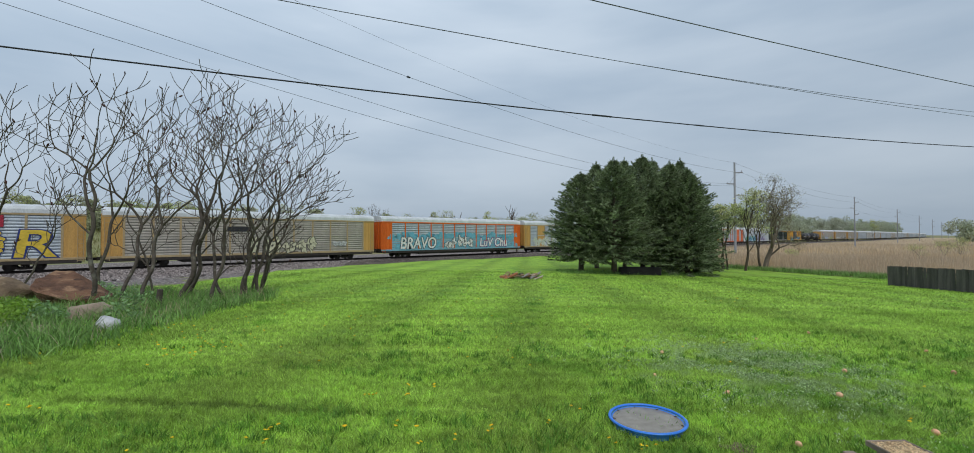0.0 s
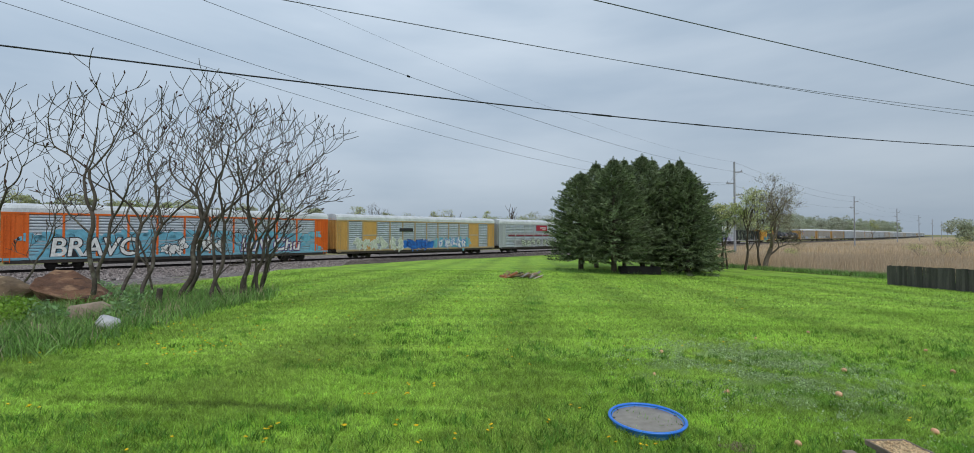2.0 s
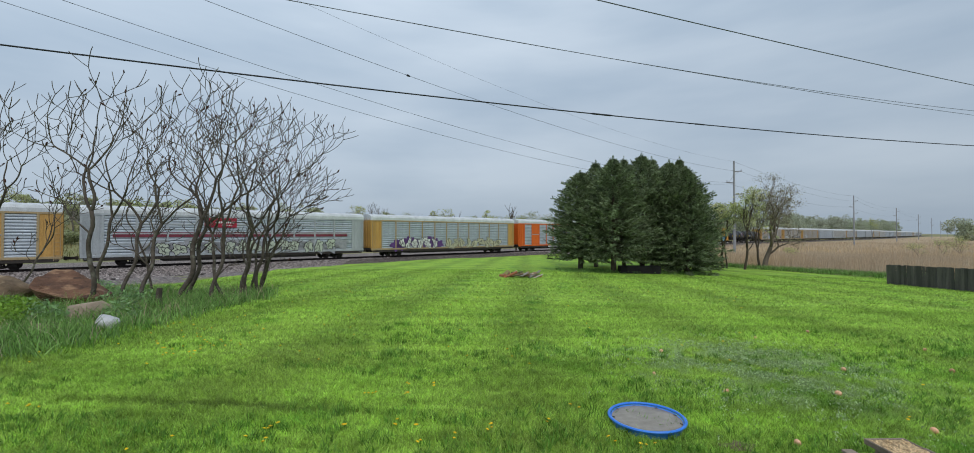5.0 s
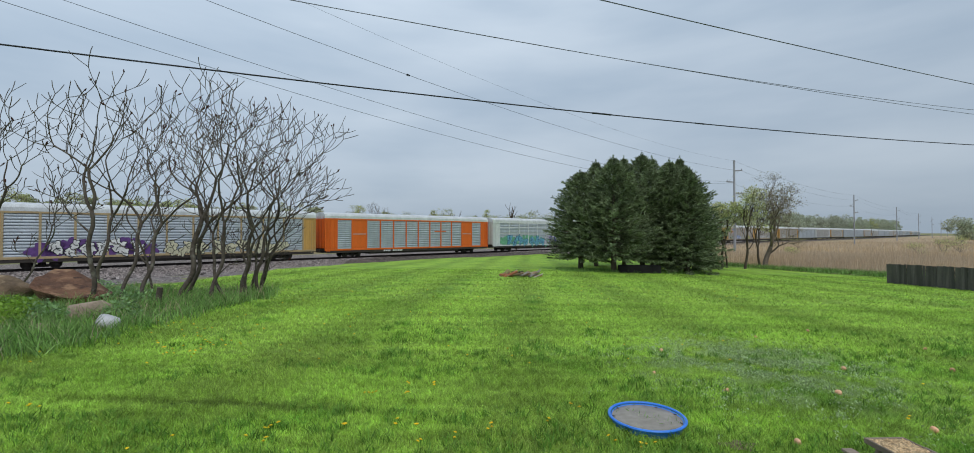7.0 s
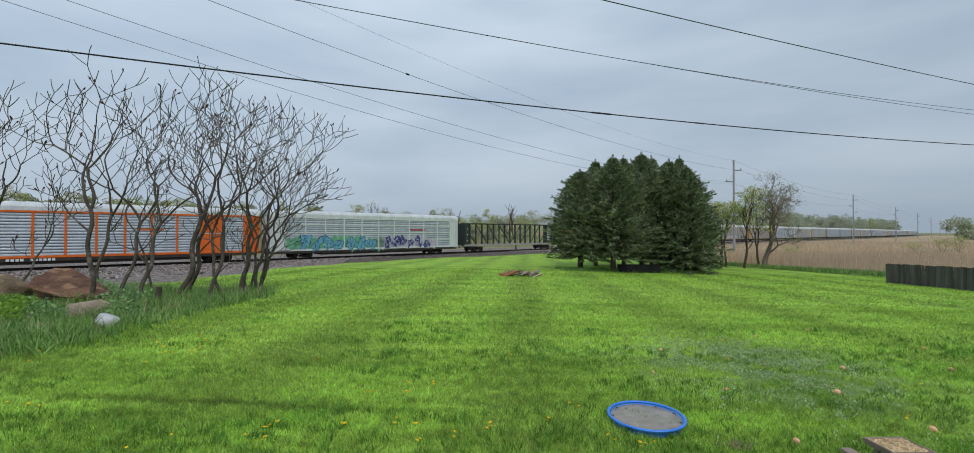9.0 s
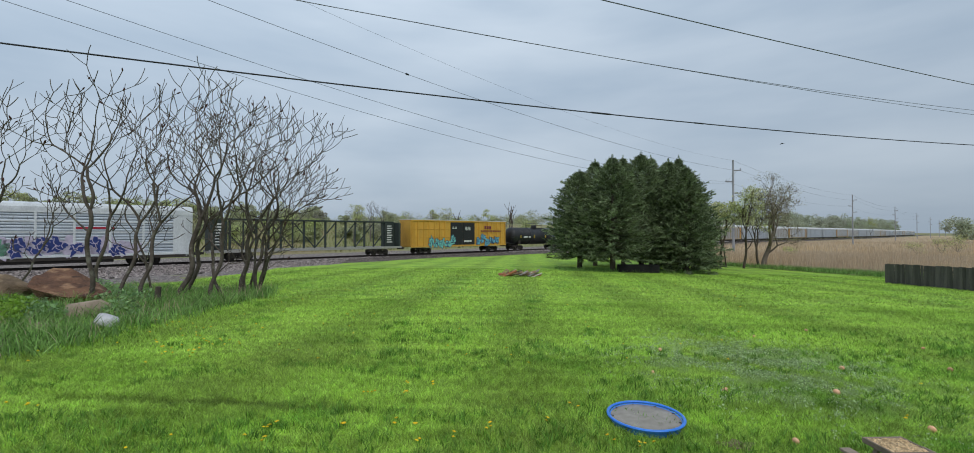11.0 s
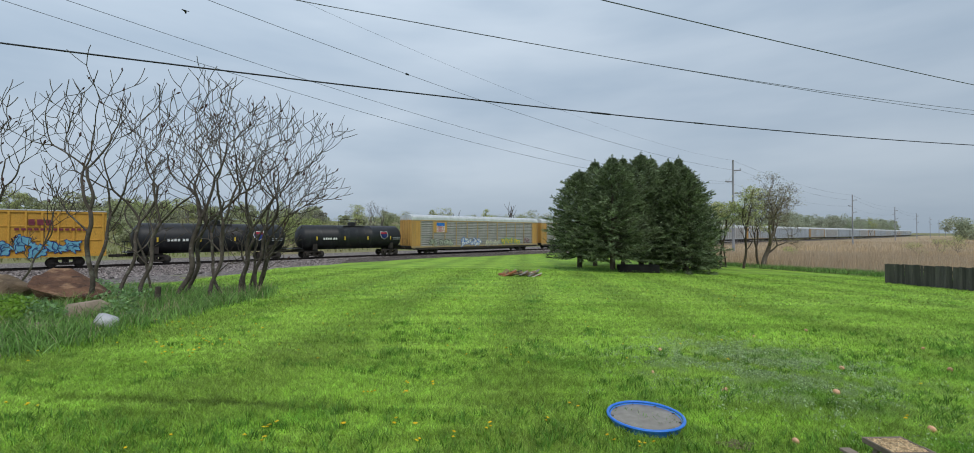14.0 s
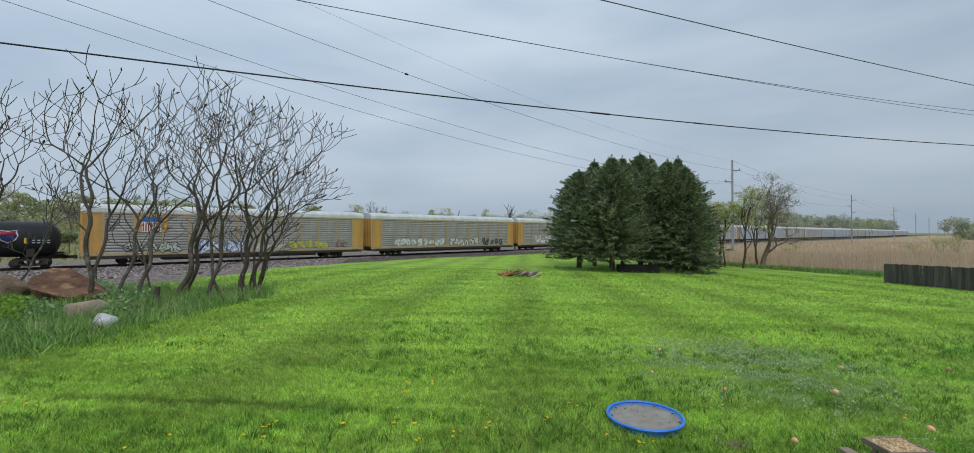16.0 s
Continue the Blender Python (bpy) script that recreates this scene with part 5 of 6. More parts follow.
# ---- group of spruces ----
def spruce(px, py, top, radius, low, seed):
    rnd = random.Random(seed)
    r = np.random.default_rng(seed)
    base = ground_at(px, py)
    h = (py - top) * base.y / F
    tree = empty("spruce_tree", Matrix.Translation(base), label="dense dark green spruce with drooping boughs", category="tree", group="group of spruces")
    v, f = [], []
    tube(v, f, [Vector((0, 0, -0.1)), Vector((0.02, 0, h * 0.3)), Vector((0, 0.03, h * 0.7)), Vector((0, 0, h * 0.97))], [0.19, 0.14, 0.07, 0.015], 8)
    quads = []
    nb = 520
    for i in range(nb):
        t = (i + rnd.random()) / nb
        z = low + (h - low) * t ** 0.92
        prof = min((1 - t) ** 0.47, 1.8 * (1 - t)) * min(1.0, 0.76 + t * 2.2)
        R = radius * prof * (rnd.uniform(0.66, 1.0) if i % 5 else rnd.uniform(1.0, 1.2)) * (1 + 0.55 * noise.noise((math.cos(i * 2.39996) * 1.3 + seed, math.sin(i * 2.39996) * 1.3, z * 0.9))) + 0.12
        a = i * 2.39996 + rnd.uniform(-0.3, 0.3)
        out = Vector((math.cos(a), math.sin(a), 0))
        lift = -0.10 - 0.28 * (1 - t) + 0.45 * t
        pts = []
        m = 5
        for k in range(m + 1):
            s = k / m
            pts.append(Vector((0, 0, z)) + out * (R * s) + Vector((0, 0, R * (lift * s + 0.22 * s * s))))
        if i % 3 == 0:
            tube(v, f, pts, [0.025 * (1 - 0.8 * k / m) for k in range(m + 1)], 3)
        ns = int(34 + 80 * R / radius)
        for k in range(ns):
            s = rnd.uniform(0.25, 1.0) ** 0.7
            p0 = Vector((0, 0, z)) + out * (R * s) + Vector((0, 0, R * (lift * s + 0.22 * s * s)))
            side = out.cross(Vector((0, 0, 1))) * rnd.choice((-1, 1))
            d = (out * rnd.uniform(0.3, 1.0) + side * rnd.uniform(0.1, 0.9) + Vector((0, 0, rnd.uniform(-0.6, 0.35) + 0.5 * t))).normalized()
            L = rnd.uniform(0.12, 0.34) * (0.75 + 0.3 * (1 - t))
            w = d.cross(Vector((rnd.gauss(0, 1), rnd.gauss(0, 1), rnd.gauss(0, 1)))).normalized() * (0.008 + L * 0.055)
            quads.append((p0, p0 + d * L * 0.45 + w, p0 + d * L, p0 + d * L * 0.45 - w))
    for k in range(230):       # pointed leader with short whorls
        q = rnd.random()
        zz = h * (0.90 + 0.15 * q)
        a = rnd.uniform(0, 6.3)
        d = Vector((math.cos(a), math.sin(a), rnd.uniform(0.1, 1.0))).normalized()
        L = 0.06 + 0.34 * (1 - q) * rnd.uniform(0.5, 1.0)
        w = d.cross(Vector((rnd.gauss(0, 1), rnd.gauss(0, 1), 0.3))).normalized() * 0.022
        p0 = Vector((0, 0, zz)) + d * L * 0.15
        quads.append((p0, p0 + d * L * 0.5 + w, p0 + d * L, p0 + d * L * 0.5 - w))
    for k in range(900):       # upright shoots that break the outline
        t = rnd.random() ** 0.8
        prof = min((1 - t) ** 0.47, 1.8 * (1 - t)) * min(1.0, 0.76 + t * 2.2)
        a = rnd.uniform(0, 6.3)
        out = Vector((math.cos(a), math.sin(a), 0))
        p0 = Vector((0, 0, low + (h - low) * t ** 0.92)) + out * (radius * prof * rnd.uniform(0.85, 1.12))
        d = (out * rnd.uniform(0.3, 1.0) + Vector((rnd.gauss(0, 0.3), rnd.gauss(0, 0.3), rnd.uniform(0.1, 0.9)))).normalized()
        L = rnd.uniform(0.25, 0.5)
        w = d.cross(Vector((rnd.gauss(0, 1), rnd.gauss(0, 1), 0.3))).normalized() * 0.028
        quads.append((p0, p0 + d * L * 0.35 + w, p0 + d * L, p0 + d * L * 0.35 - w))
    piece("trunk", mesh_of("trunk", v, f, M_BARK2, True), tree)
    vv = [tuple(p) for q in quads for p in q]
    piece("crown", mesh_of("crown", vv, [(4 * i, 4 * i + 1, 4 * i + 2, 4 * i + 3) for i in range(len(quads))], M_NEEDLE), tree)


for i, a in enumerate(((935, 438, 284, 2.4, 1.0), (988, 441, 262, 2.6, 1.15), (1034, 440, 257, 2.8, 1.15), (1078, 441, 268, 2.8, 1.0), (1106, 443, 278, 2.2, 0.25), (1050, 432, 262, 2.7, 1.0),
                       (960, 432, 268, 2.6, 1.0), (1118, 437, 305, 1.75, 0.4), (1005, 431, 262, 2.6, 1.0), (1095, 431, 262, 2.6, 0.9))):
    spruce(*a, 300 + i)

# trough lying under the boughs, their shade put into its near-black colour
bm = bmesh.new()
for s in (-1, 1):
    box(bm, -1.25, 1.25, s * 0.28 - 0.03, s * 0.28 + 0.03, 0.02, 0.52, 0.015)
    box(bm, s * 1.25 - 0.04, s * 1.25 + 0.04, -0.28, 0.28, 0.02, 0.52, 0.015)
box(bm, -1.22, 1.22, -0.26, 0.26, 0.02, 0.08)
for x in (-0.8, 0, 0.8):
    box(bm, x - 0.05, x + 0.05, -0.34, -0.31, 0.0, 0.5)
tr = part("timber_trough", bm, material("shade_darkened_timber", (0.018, 0.017, 0.018), 0.95, fine=40), None)
q = ground_at(1029, 443)
tr.matrix_basis = Matrix.Translation(q) @ pose(0, 0, 0, 0, 0, -4)
tagged(tr, "long weathered timber trough under the spruces, their shade put into its colour", "trough")
p = np.array([(q.x + rng.uniform(-5, 5), q.y + rng.uniform(-0.4, 3.2)) for _ in range(5000)])
blades("rank_grass", np.column_stack([p, ground_heights(p)]), rng.uniform(0.05, 0.28, len(p)), np.full(len(p), 0.02), 0.4, M_TALL, "rank grass under the spruces", "grass")

# ---- wood scraps heaped on the lawn ----
heap = ground_at(840, 449)
pile = empty("scrap_heap", Matrix.Translation(heap), label="low heap of split logs, planks and orange scraps on the lawn", category="wood pile", group="")
rr = random.Random(9)
HEAP_M = [material("split_log_wood", (0.34, 0.24, 0.15), 0.9, fine=40), material("grey_plank_wood", (0.30, 0.28, 0.25), 0.9, fine=40), material("mossy_log_bark", (0.12, 0.13, 0.07), 0.95, fine=30),
          material("orange_scrap", (0.40, 0.15, 0.07), 0.7, fine=40), material("bleached_wood", (0.55, 0.50, 0.42), 0.9, fine=40)]
for i in range(42):
    x = rr.uniform(-0.9, 0.85)
    z = 0.06 + rr.random() * 0.30 * (1 - abs(x) / 1.5)
    L = rr.uniform(0.25, 0.75)
    a = rr.uniform(-0.7, 0.7)
    dz = rr.uniform(-0.05, 0.17)
    c1 = Vector((x, rr.uniform(-0.3, 0.3), z))
    dd = Vector((math.cos(a), math.sin(a), 0)) * L / 2 + Vector((0, 0, dz))
    bm = bmesh.new()
    if i % 3:
        rod(bm, c1 - dd, c1 + dd, rr.uniform(0.03, 0.065), None, 7)
        part("log", bm, HEAP_M[(0, 2, 4, 0, 2)[i % 5]] if x > -0.45 else HEAP_M[3 if i % 2 else 0], pile)
    else:
        beam(bm, c1 - dd, c1 + dd, rr.uniform(0.08, 0.16), 0.03)
        part("plank", bm, HEAP_M[(1, 4, 0, 3)[i // 3 % 4]], pile)

# ---- board fence ----
FA, FB = ground_at(1427, 459), ground_at(1568, 472)
run = (FB - FA).length
ext = 7.0
fdir = (FB - FA).normalized()
fence = empty("board_fence", label="low fence of dark weathered vertical boards", category="fence")
fh = (459 - 428) * FA.y / F
ang = math.degrees(math.atan2(fdir.y, fdir.x))
fb = [slab("board", 0.135, 0.022, round(fh * k, 3), M_FENCE.name, 0.004) for k in (1.0, 0.985, 1.012)]
nbd = int((run + ext) / 0.1375)
for i in range(nbd):
    q = FA + fdir * (i * 0.1375 + 0.07)
    q.z = FA.z + (FB.z - FA.z) * min(1.4, i * 0.1375 / run)
    piece("board", rr.choice(fb), fence, pose(q.x, q.y, q.z, rr.gauss(0, 0.6), rr.gauss(0, 0.5), ang))
for i in range(int((run + ext) / 2.4) + 1):
    q = FA + fdir * (i * 2.4 + 0.1)
    q.z = FA.z + (FB.z - FA.z) * min(1.4, i * 2.4 / run)
    n2 = Vector((-fdir.y, fdir.x, 0)) * 0.075
    piece("post", slab("post", 0.09, 0.09, round(fh - 0.06, 3), M_FENCE.name), fence, pose(q.x + n2.x, q.y + n2.y, q.z, 0, 0, ang))
for z in (0.2, fh - 0.22):
    bm = bmesh.new()
    n2 = Vector((-fdir.y, fdir.x, 0)) * 0.03
    e = FA + fdir * (run + ext)
    e.z = FA.z + (FB.z - FA.z) * 1.4
    beam(bm, FA + n2 + Vector((0, 0, z)), e + n2 + Vector((0, 0, z)), 0.035, 0.08)
    part("rail", bm, M_FENCE, fence)


# ---- reed bed and strip of rank grass along it ----
def reed_points(n, d0, d1, power):
    out = []
    while len(out) < n:
        y = d0 + (d1 - d0) * rng.random() ** power
        x = y * rng.uniform(0.40, 1.6)
        if y < edge_depth(x / y) + 0.4:
            continue
        d, s = off_track(x, y)
        if d < 6 or (x > 24 and y < edge_depth(1.1) + 2 and x / y > 0.9 and y < FB.y + 1.5):
            continue
        if noise.noise((x * 0.35, y * 0.35, 2.0)) < -0.42:
            continue
        out.append((x, y))
    return np.array(out)


lv2, lf2 = [], []
NR = 60
for i in range(NR):
    u = 0.30 + 1.6 * i / (NR - 1)
    e = edge_depth(u)
    for j in range(40):
        y = (e - 0.6) * (600 / e) ** (j / 39)
        d, s_ = off_track(u * y, y)
        lv2.append((u * y, y, lie(u * y, y) + (0.03 if d > 5 else -0.6)))
for i in range(NR - 1):
    for j in range(39):
        a = i * 40 + j
        lf2.append((a, a + 40, a + 41, a + 1))
tagged(new("reed_bed", mesh_of("reed_bed", lv2, lf2, M_REEDBED, True)), "dry tan reed litter covering the marsh", "ground", kind="structure")
for n, d0, d1, w, h0, h1 in ((44000, 24, 75, 0.026, 1.35, 1.2), (26000, 60, 180, 0.07, 1.15, 0.75), (12000, 150, 420, 0.16, 0.6, 0.35)):
    p = reed_points(n, d0, d1, 1.0)
    tall = np.array([(1 + 0.35 * noise.noise((a * 0.05, b * 0.05, 7))) * np.interp(b, (d0, d1), (h0, h1)) for a, b in p])
    rim = np.array([smooth01(-0.5, 6.0, b - edge_depth(a / b)) for a, b in p])
    blades("dry_reeds", np.column_stack([p, ground_heights(p) - 0.05]), tall * (0.35 + 0.65 * rim) * rng.uniform(0.45, 1.25, n), np.full(n, w), 0.13, M_REED, "dense dry tan reeds beside the lawn", "reeds")
p = []
while len(p) < 9000:
    u = rng.uniform(0.5, 1.05)
    d = edge_depth(u) + rng.normal(0.2, 0.5)
    p.append((u * d, d))
p = np.array(p)
blades("edge_grass", np.column_stack([p, ground_heights(p)]), rng.uniform(0.12, 0.5, len(p)), np.full(len(p), 0.028), 0.35, M_TALL, "rank green grass along the reed bed", "grass")


# ---- trees on the far edge of the lawn and beyond the line ----
def bare_tree(px, py, tx, ty, r, depth, seed, leaves=0, leaf=0.06, label="", wiggle=0.10, fork=(0.4, 0.8), name="tree", mat=None, place=None, height=None, trunk=0.3, lean=0.0, leafmat=None, thin=0.014, up=0.05):
    rnd = random.Random(seed)
    base = place or ground_at(px, py)
    h = height or (py - ty) * base.y / F
    d = Vector((((tx - px) * base.y / F) / h if not place else lean, 0, 1)).normalized()
    size = h * trunk
    for _ in range(5):
        rnd = random.Random(seed)
        v, f, tips = [], [], []
        grow(rnd, v, f, tips, Vector((0, 0, -0.1)), d, size, r, depth, wiggle, up, fork, 6, 0.76, 0.7, thin)
        size *= h / max(q.z for q, _ in tips)
    s = 1.0
    tree = empty(name, Matrix.Translation(base), label=label, category="tree")
    piece("trunk", mesh_of("trunk", v, f, mat or M_BARK2, True), tree)
    if leaves:
        tagged(leaf_cloud("crown", [tuple(q * s) for q, _ in tips], [0.5] * len(tips), leaves, leaf, leafmat or M_LEAF, tree, seed), "sparse yellow-green spring leaves")
    return tree


M_BUD = leafy(material("olive_buds", (0.34, 0.33, 0.16), 0.8, vary=(0.30, 0.27, 0.15), scale=0.5, fine=6, bump=0, island=0.4), 0.35)
M_BARK3 = material("grey_budding_bark", (0.20, 0.17, 0.13), 0.9, vary=(0.14, 0.115, 0.09), scale=3, fine=30)
bare_tree(1230, 435, 1280, 274, 0.24, 9, 47, 5, 0.045, "spreading tree just coming into bud at the reed edge", fork=(0.6, 1.15), trunk=0.17, mat=M_BARK3, up=0.03, wiggle=0.09, thin=0.012, leafmat=M_BUD)
bare_tree(1224, 435, 1208, 330, 0.12, 5, 42, 4, 0.07, "slender budding tree beside the larger one")
bare_tree(1199, 436, 1206, 326, 0.12, 6, 43, 16, 0.075, "slim young tree with pale green leaves", fork=(0.3, 0.55))
bare_tree(1163, 434, 1160, 314, 0.14, 6, 44, 20, 0.085, "young tree with pale green leaves beside the spruces", fork=(0.35, 0.65))
bare_tree(1170, 434, 1172, 345, 0.08, 5, 45, 18, 0.08, "thin sapling with pale green leaves", fork=(0.3, 0.6))
for i, (px, py, r) in enumerate(((1520, 440, 1.0), (1545, 440, 1.2), (1478, 440, 0.7), (1270, 440, 0.5))):
    x, y = (px - 784) / F * 62, 62
    b = Vector((x, y, lie(x, y)))
    bare_tree(0, 0, 0, 0, 0.04, 5, 60 + i, 22, 0.05, "yellow-green willow shrub among the reeds", place=b, height=2.0 * r + 0.9, trunk=0.10, fork=(0.5, 0.9), name="shrub", mat=M_TWIG)


def beyond(px, depth):
    x = (px - 784) / F * depth
    return Vector((x, depth, lie(x, depth)))


for i, (px, dep, h, lv_, lab) in enumerate(((572, 105, 10.5, 10, "tree with pale spring leaves beyond the railway"), (600, 110, 9.5, 0, "leafless grey tree beyond the railway"), (618, 118, 9.0, 0, "leafless grey tree beyond the railway"),
                                            (784, 118, 9.3, 14, "tree with pale spring leaves beyond the railway"), (725, 130, 8.3, 4, "budding tree beyond the railway"), (700, 125, 8.0, 3, "budding tree beyond the railway"),
                                            (20, 85, 9, 4, "budding tree beyond the railway"), (120, 90, 8, 4, "budding tree beyond the railway"), (300, 95, 8.5, 3, "budding tree beyond the railway"),
                                            (1405, 260, 13.5, 12, "tree with pale spring leaves far behind the reeds"))):
    b = beyond(px, dep)
    bare_tree(0, 0, 0, 0, 0.16, 6, 80 + i, lv_, 0.14, lab, place=b, height=h, fork=(0.35, 0.7), mat=M_TWIG)
for i, (px, dep, h, lean) in enumerate(((832, 100, 9.6, -0.1), (742, 105, 7.8, -0.25), (747, 108, 6.8, 0.25))):
    bare_tree(0, 0, 0, 0, 0.20, 3, 120 + i, 0, 0.1, "dead leafless snag beyond the railway", place=beyond(px, dep), height=h, trunk=0.5, fork=(0.25, 0.6), lean=lean, name="dead_tree")

# distance haze is put into this paler, greyer leaf colour
M_HAZY = leafy(material("haze_paled_leaves", (0.43, 0.48, 0.33), 0.9, vary=(0.42, 0.43, 0.34), scale=0.03, fine=1, bump=0, island=0.4), 0.45)
# far woods and brush: uneven crowns of many leaves
wr = random.Random(77)
cs, rs = [], []


def crown(x, y, h, r):
    z = lie(x, y)
    for _ in range(9):
        cs.append((x + wr.gauss(0, r * 0.45), y + wr.gauss(0, r * 0.45), z + h * wr.uniform(0.12, 0.95)))
        rs.append(r * wr.uniform(0.35, 0.6))


for i in range(330):          # wooded slope beyond the line
    u = wr.uniform(-1.5, 0.2)
    y = wr.uniform(60, 190) + max(0, u) * 80
    x = u * y
    d, s = off_track(x, y)
    if d > -45:
        continue
    far = smooth01(45, 110, -d)
    crown(x, y, wr.uniform(2.0, 3.4) + 4.2 * far * wr.random(), wr.uniform(1.6, 3.2))
for i in range(150):          # skyline wood
    u = wr.uniform(-0.5, 0.45)
    y = wr.uniform(270, 400)
    crown(u * y, y, wr.uniform(6, 13) if u > 0.62 else wr.uniform(5, 8), wr.uniform(3.5, 6.5))
near_c, near_r = list(cs), list(rs)
cs.clear()
rs.clear()
for i in range(210):         # wood strung out behind the far part of the line
    s_ = wr.uniform(130, 960)
    tx, ty, ta = track(s_)
    d = -wr.uniform(28, 80)
    crown(tx + d * math.sin(ta), ty - d * math.cos(ta), wr.uniform(8, 15) + s_ * 0.013, wr.uniform(4, 7))
for i in range(36):
    u = wr.uniform(1.07, 1.5)
    y = wr.uniform(230, 300)
    crown(u * y, y, wr.uniform(7, 13), wr.uniform(3.5, 6))
tagged(leaf_cloud("hill_woods", near_c, near_r, 80, 0.30, M_WOODS, seed=8, flat=0.9), "spring woods and brush on the slope beyond the railway", "woods", kind="stuff")
tagged(leaf_cloud("far_woods", cs, rs, 110, 0.55, M_HAZY, seed=9, flat=0.9), "spring woods and brush on the skyline, distance haze put into their colour", "woods", kind="stuff")
p = []
while len(p) < 26000:
    u = rng.uniform(-1.5, 0.5)
    y = rng.uniform(40, 170)
    if off_track(u * y, y)[0] < -24:
        p.append((u * y, y))
p = np.array(p)
blades("field_grass", np.column_stack([p, ground_heights(p)]), rng.uniform(0.25, 0.9, len(p)), rng.uniform(0.06, 0.16, len(p)), 0.35, leafy(material("field_grass_blade", (0.17, 0.22, 0.06), 0.9, vary=(0.28, 0.25, 0.12), scale=0.08, fine=2, bump=0, island=0.4)), "rough green and straw field grass beyond the railway", "grass")


# ---- line poles and overhead wires ----
PA, PS = Vector((41.85, 75.0)), Vector((76.2, 67.7))
for k in range(-1, 7):
    x, y = PA.x + PS.x * k, PA.y + PS.y * k
    z = lie(x, y)
    pole = empty("utility_pole", pose(x, y, z, 0, 0, 0), label="tall weathered grey utility pole with short side arms", category="utility pole", group="line poles")
    bm = bmesh.new()
    rod(bm, (0, 0, -0.3), (0, 0, 13.9 - z), 0.21, 0.14, 12)
    part("pole", bm, M_POLE, pole)
    for s, h in ((1, 12.1), (-1, 10.2), (1, 8.2)):
        bm = bmesh.new()
        beam(bm, (0, 0, h - z), (s * 1.35, 0, h - z + 0.1), 0.16, 0.18)
        rod(bm, (s * 0.05, 0, h - z + (1.3 if s < 0 else -0.6)), (s * 0.9, 0, h - z + 0.08), 0.02, None, 5)
        a = part("arm", bm, M_POLE, pole)
        bm = bmesh.new()
        for j in range(4):
            rod(bm, (s * 1.2, 0, h - z + 0.14 + j * 0.07), (s * 1.2, 0, h - z + 0.19 + j * 0.07), 0.06, 0.04, 8)
        part("insulator", bm, P_DARK, a)


def wire(name, a, b, c, lo, hi, r, mat, label, n=60):
    """a slack wire over the plan line a-b; height c0 q^2 + c1 q + c2 at the share q of the way"""
    v, f = [], []
    pts = []
    for i in range(n + 1):
        q = lo + (hi - lo) * i / n
        pts.append(Vector((a[0] + (b[0] - a[0]) * q, a[1] + (b[1] - a[1]) * q, c[0] * q * q + c[1] * q + c[2])))
    tube(v, f, pts, [r] * (n + 1), 6)
    return tagged(new(name, mesh_of(name, v, f, mat, True)), label, "wire", "overhead wires")


TH = "thin grey line wire slung between poles"
wire("line_wire", (-33, 7.5), (41, 75), (13.057, -16.974, 13.94), 0.0, 1.0, 0.012, M_WIRE2, TH)
wire("line_wire", (-33, 7.5), (41.85, 75), (11.774, -16.272, 14.754), 0.0, 1.0, 0.012, M_WIRE2, TH)
wire("line_wire", (-33, 7.5), (43, 75), (9.592, -14.412, 16.9), 0.0, 1.0, 0.014, M_WIRE2, TH)
wire("line_wire", (-33, 7.5), (41.85, 75), (11.625, -17.727, 19.944), 0.0, 1.0, 0.007, M_WIRE2, TH)
for dx, h in ((1.2, 12.1), (-1.2, 10.2), (0.0, 13.8)):
    for k in range(3):
        wire("line_wire", (PA.x + PS.x * k + dx, PA.y + PS.y * k), (PA.x + PS.x * (k + 1) + dx, PA.y + PS.y * (k + 1)), (4.5, -4.5, h), 0, 1, 0.014, M_WIRE2, TH, 24)
wire("service_cable", (-14.25, 13), (32.9, 30), (1.388, -0.954, 7.14), -0.45, 1.35, 0.026, M_WIRE, "thick black service cable sagging over the lawn")
for c in ((1.048, -0.733, 7.974), (0.699, -0.614, 7.97)):
    wire("service_wire", (-5.52, 12), (26.3, 24), c, -0.7, 1.4, 0.011, M_WIRE2, "grey overhead wire of a close pair")
wire("service_wire", (3.16, 12.5), (21.9, 20), (0.187, -0.05, 8.222), -1.2, 1.6, 0.017, M_WIRE2, "grey overhead wire above the lawn")
# splice sleeves
for (x, y, z, L, r, d) in ((5.2, 20.01, 6.983, 0.5, 0.04, (47.15, 17, 0.19)), (10.55, 21.94, 7.022, 0.28, 0.036, (47.15, 17, 0.51))):
    bm = bmesh.new()
    e = Vector(d).normalized() * L
    rod(bm, Vector((x, y, z)) - e, Vector((x, y, z)) + e, r, None, 8)
    tagged(part("cable_splice", bm, M_WIRE, None), "black splice sleeve on the thick cable", "splice")
bm = bmesh.new()
rod(bm, (-5.72, 31.73, 12.96), (-5.55, 31.88, 12.94), 0.08, 0.06, 8)
tagged(part("wire_clamp", bm, M_WIRE, None), "small dark clamp on a line wire", "clamp")

# ---- water pan ----
PX, PY = 1.46, 4.08
PZ = lie(PX, PY) - 0.05
pan = empty("water_pan", pose(PX, PY, PZ) @ Matrix.Scale(0.955, 4), label="round blue plastic pan full of murky water on the lawn", category="water pan")


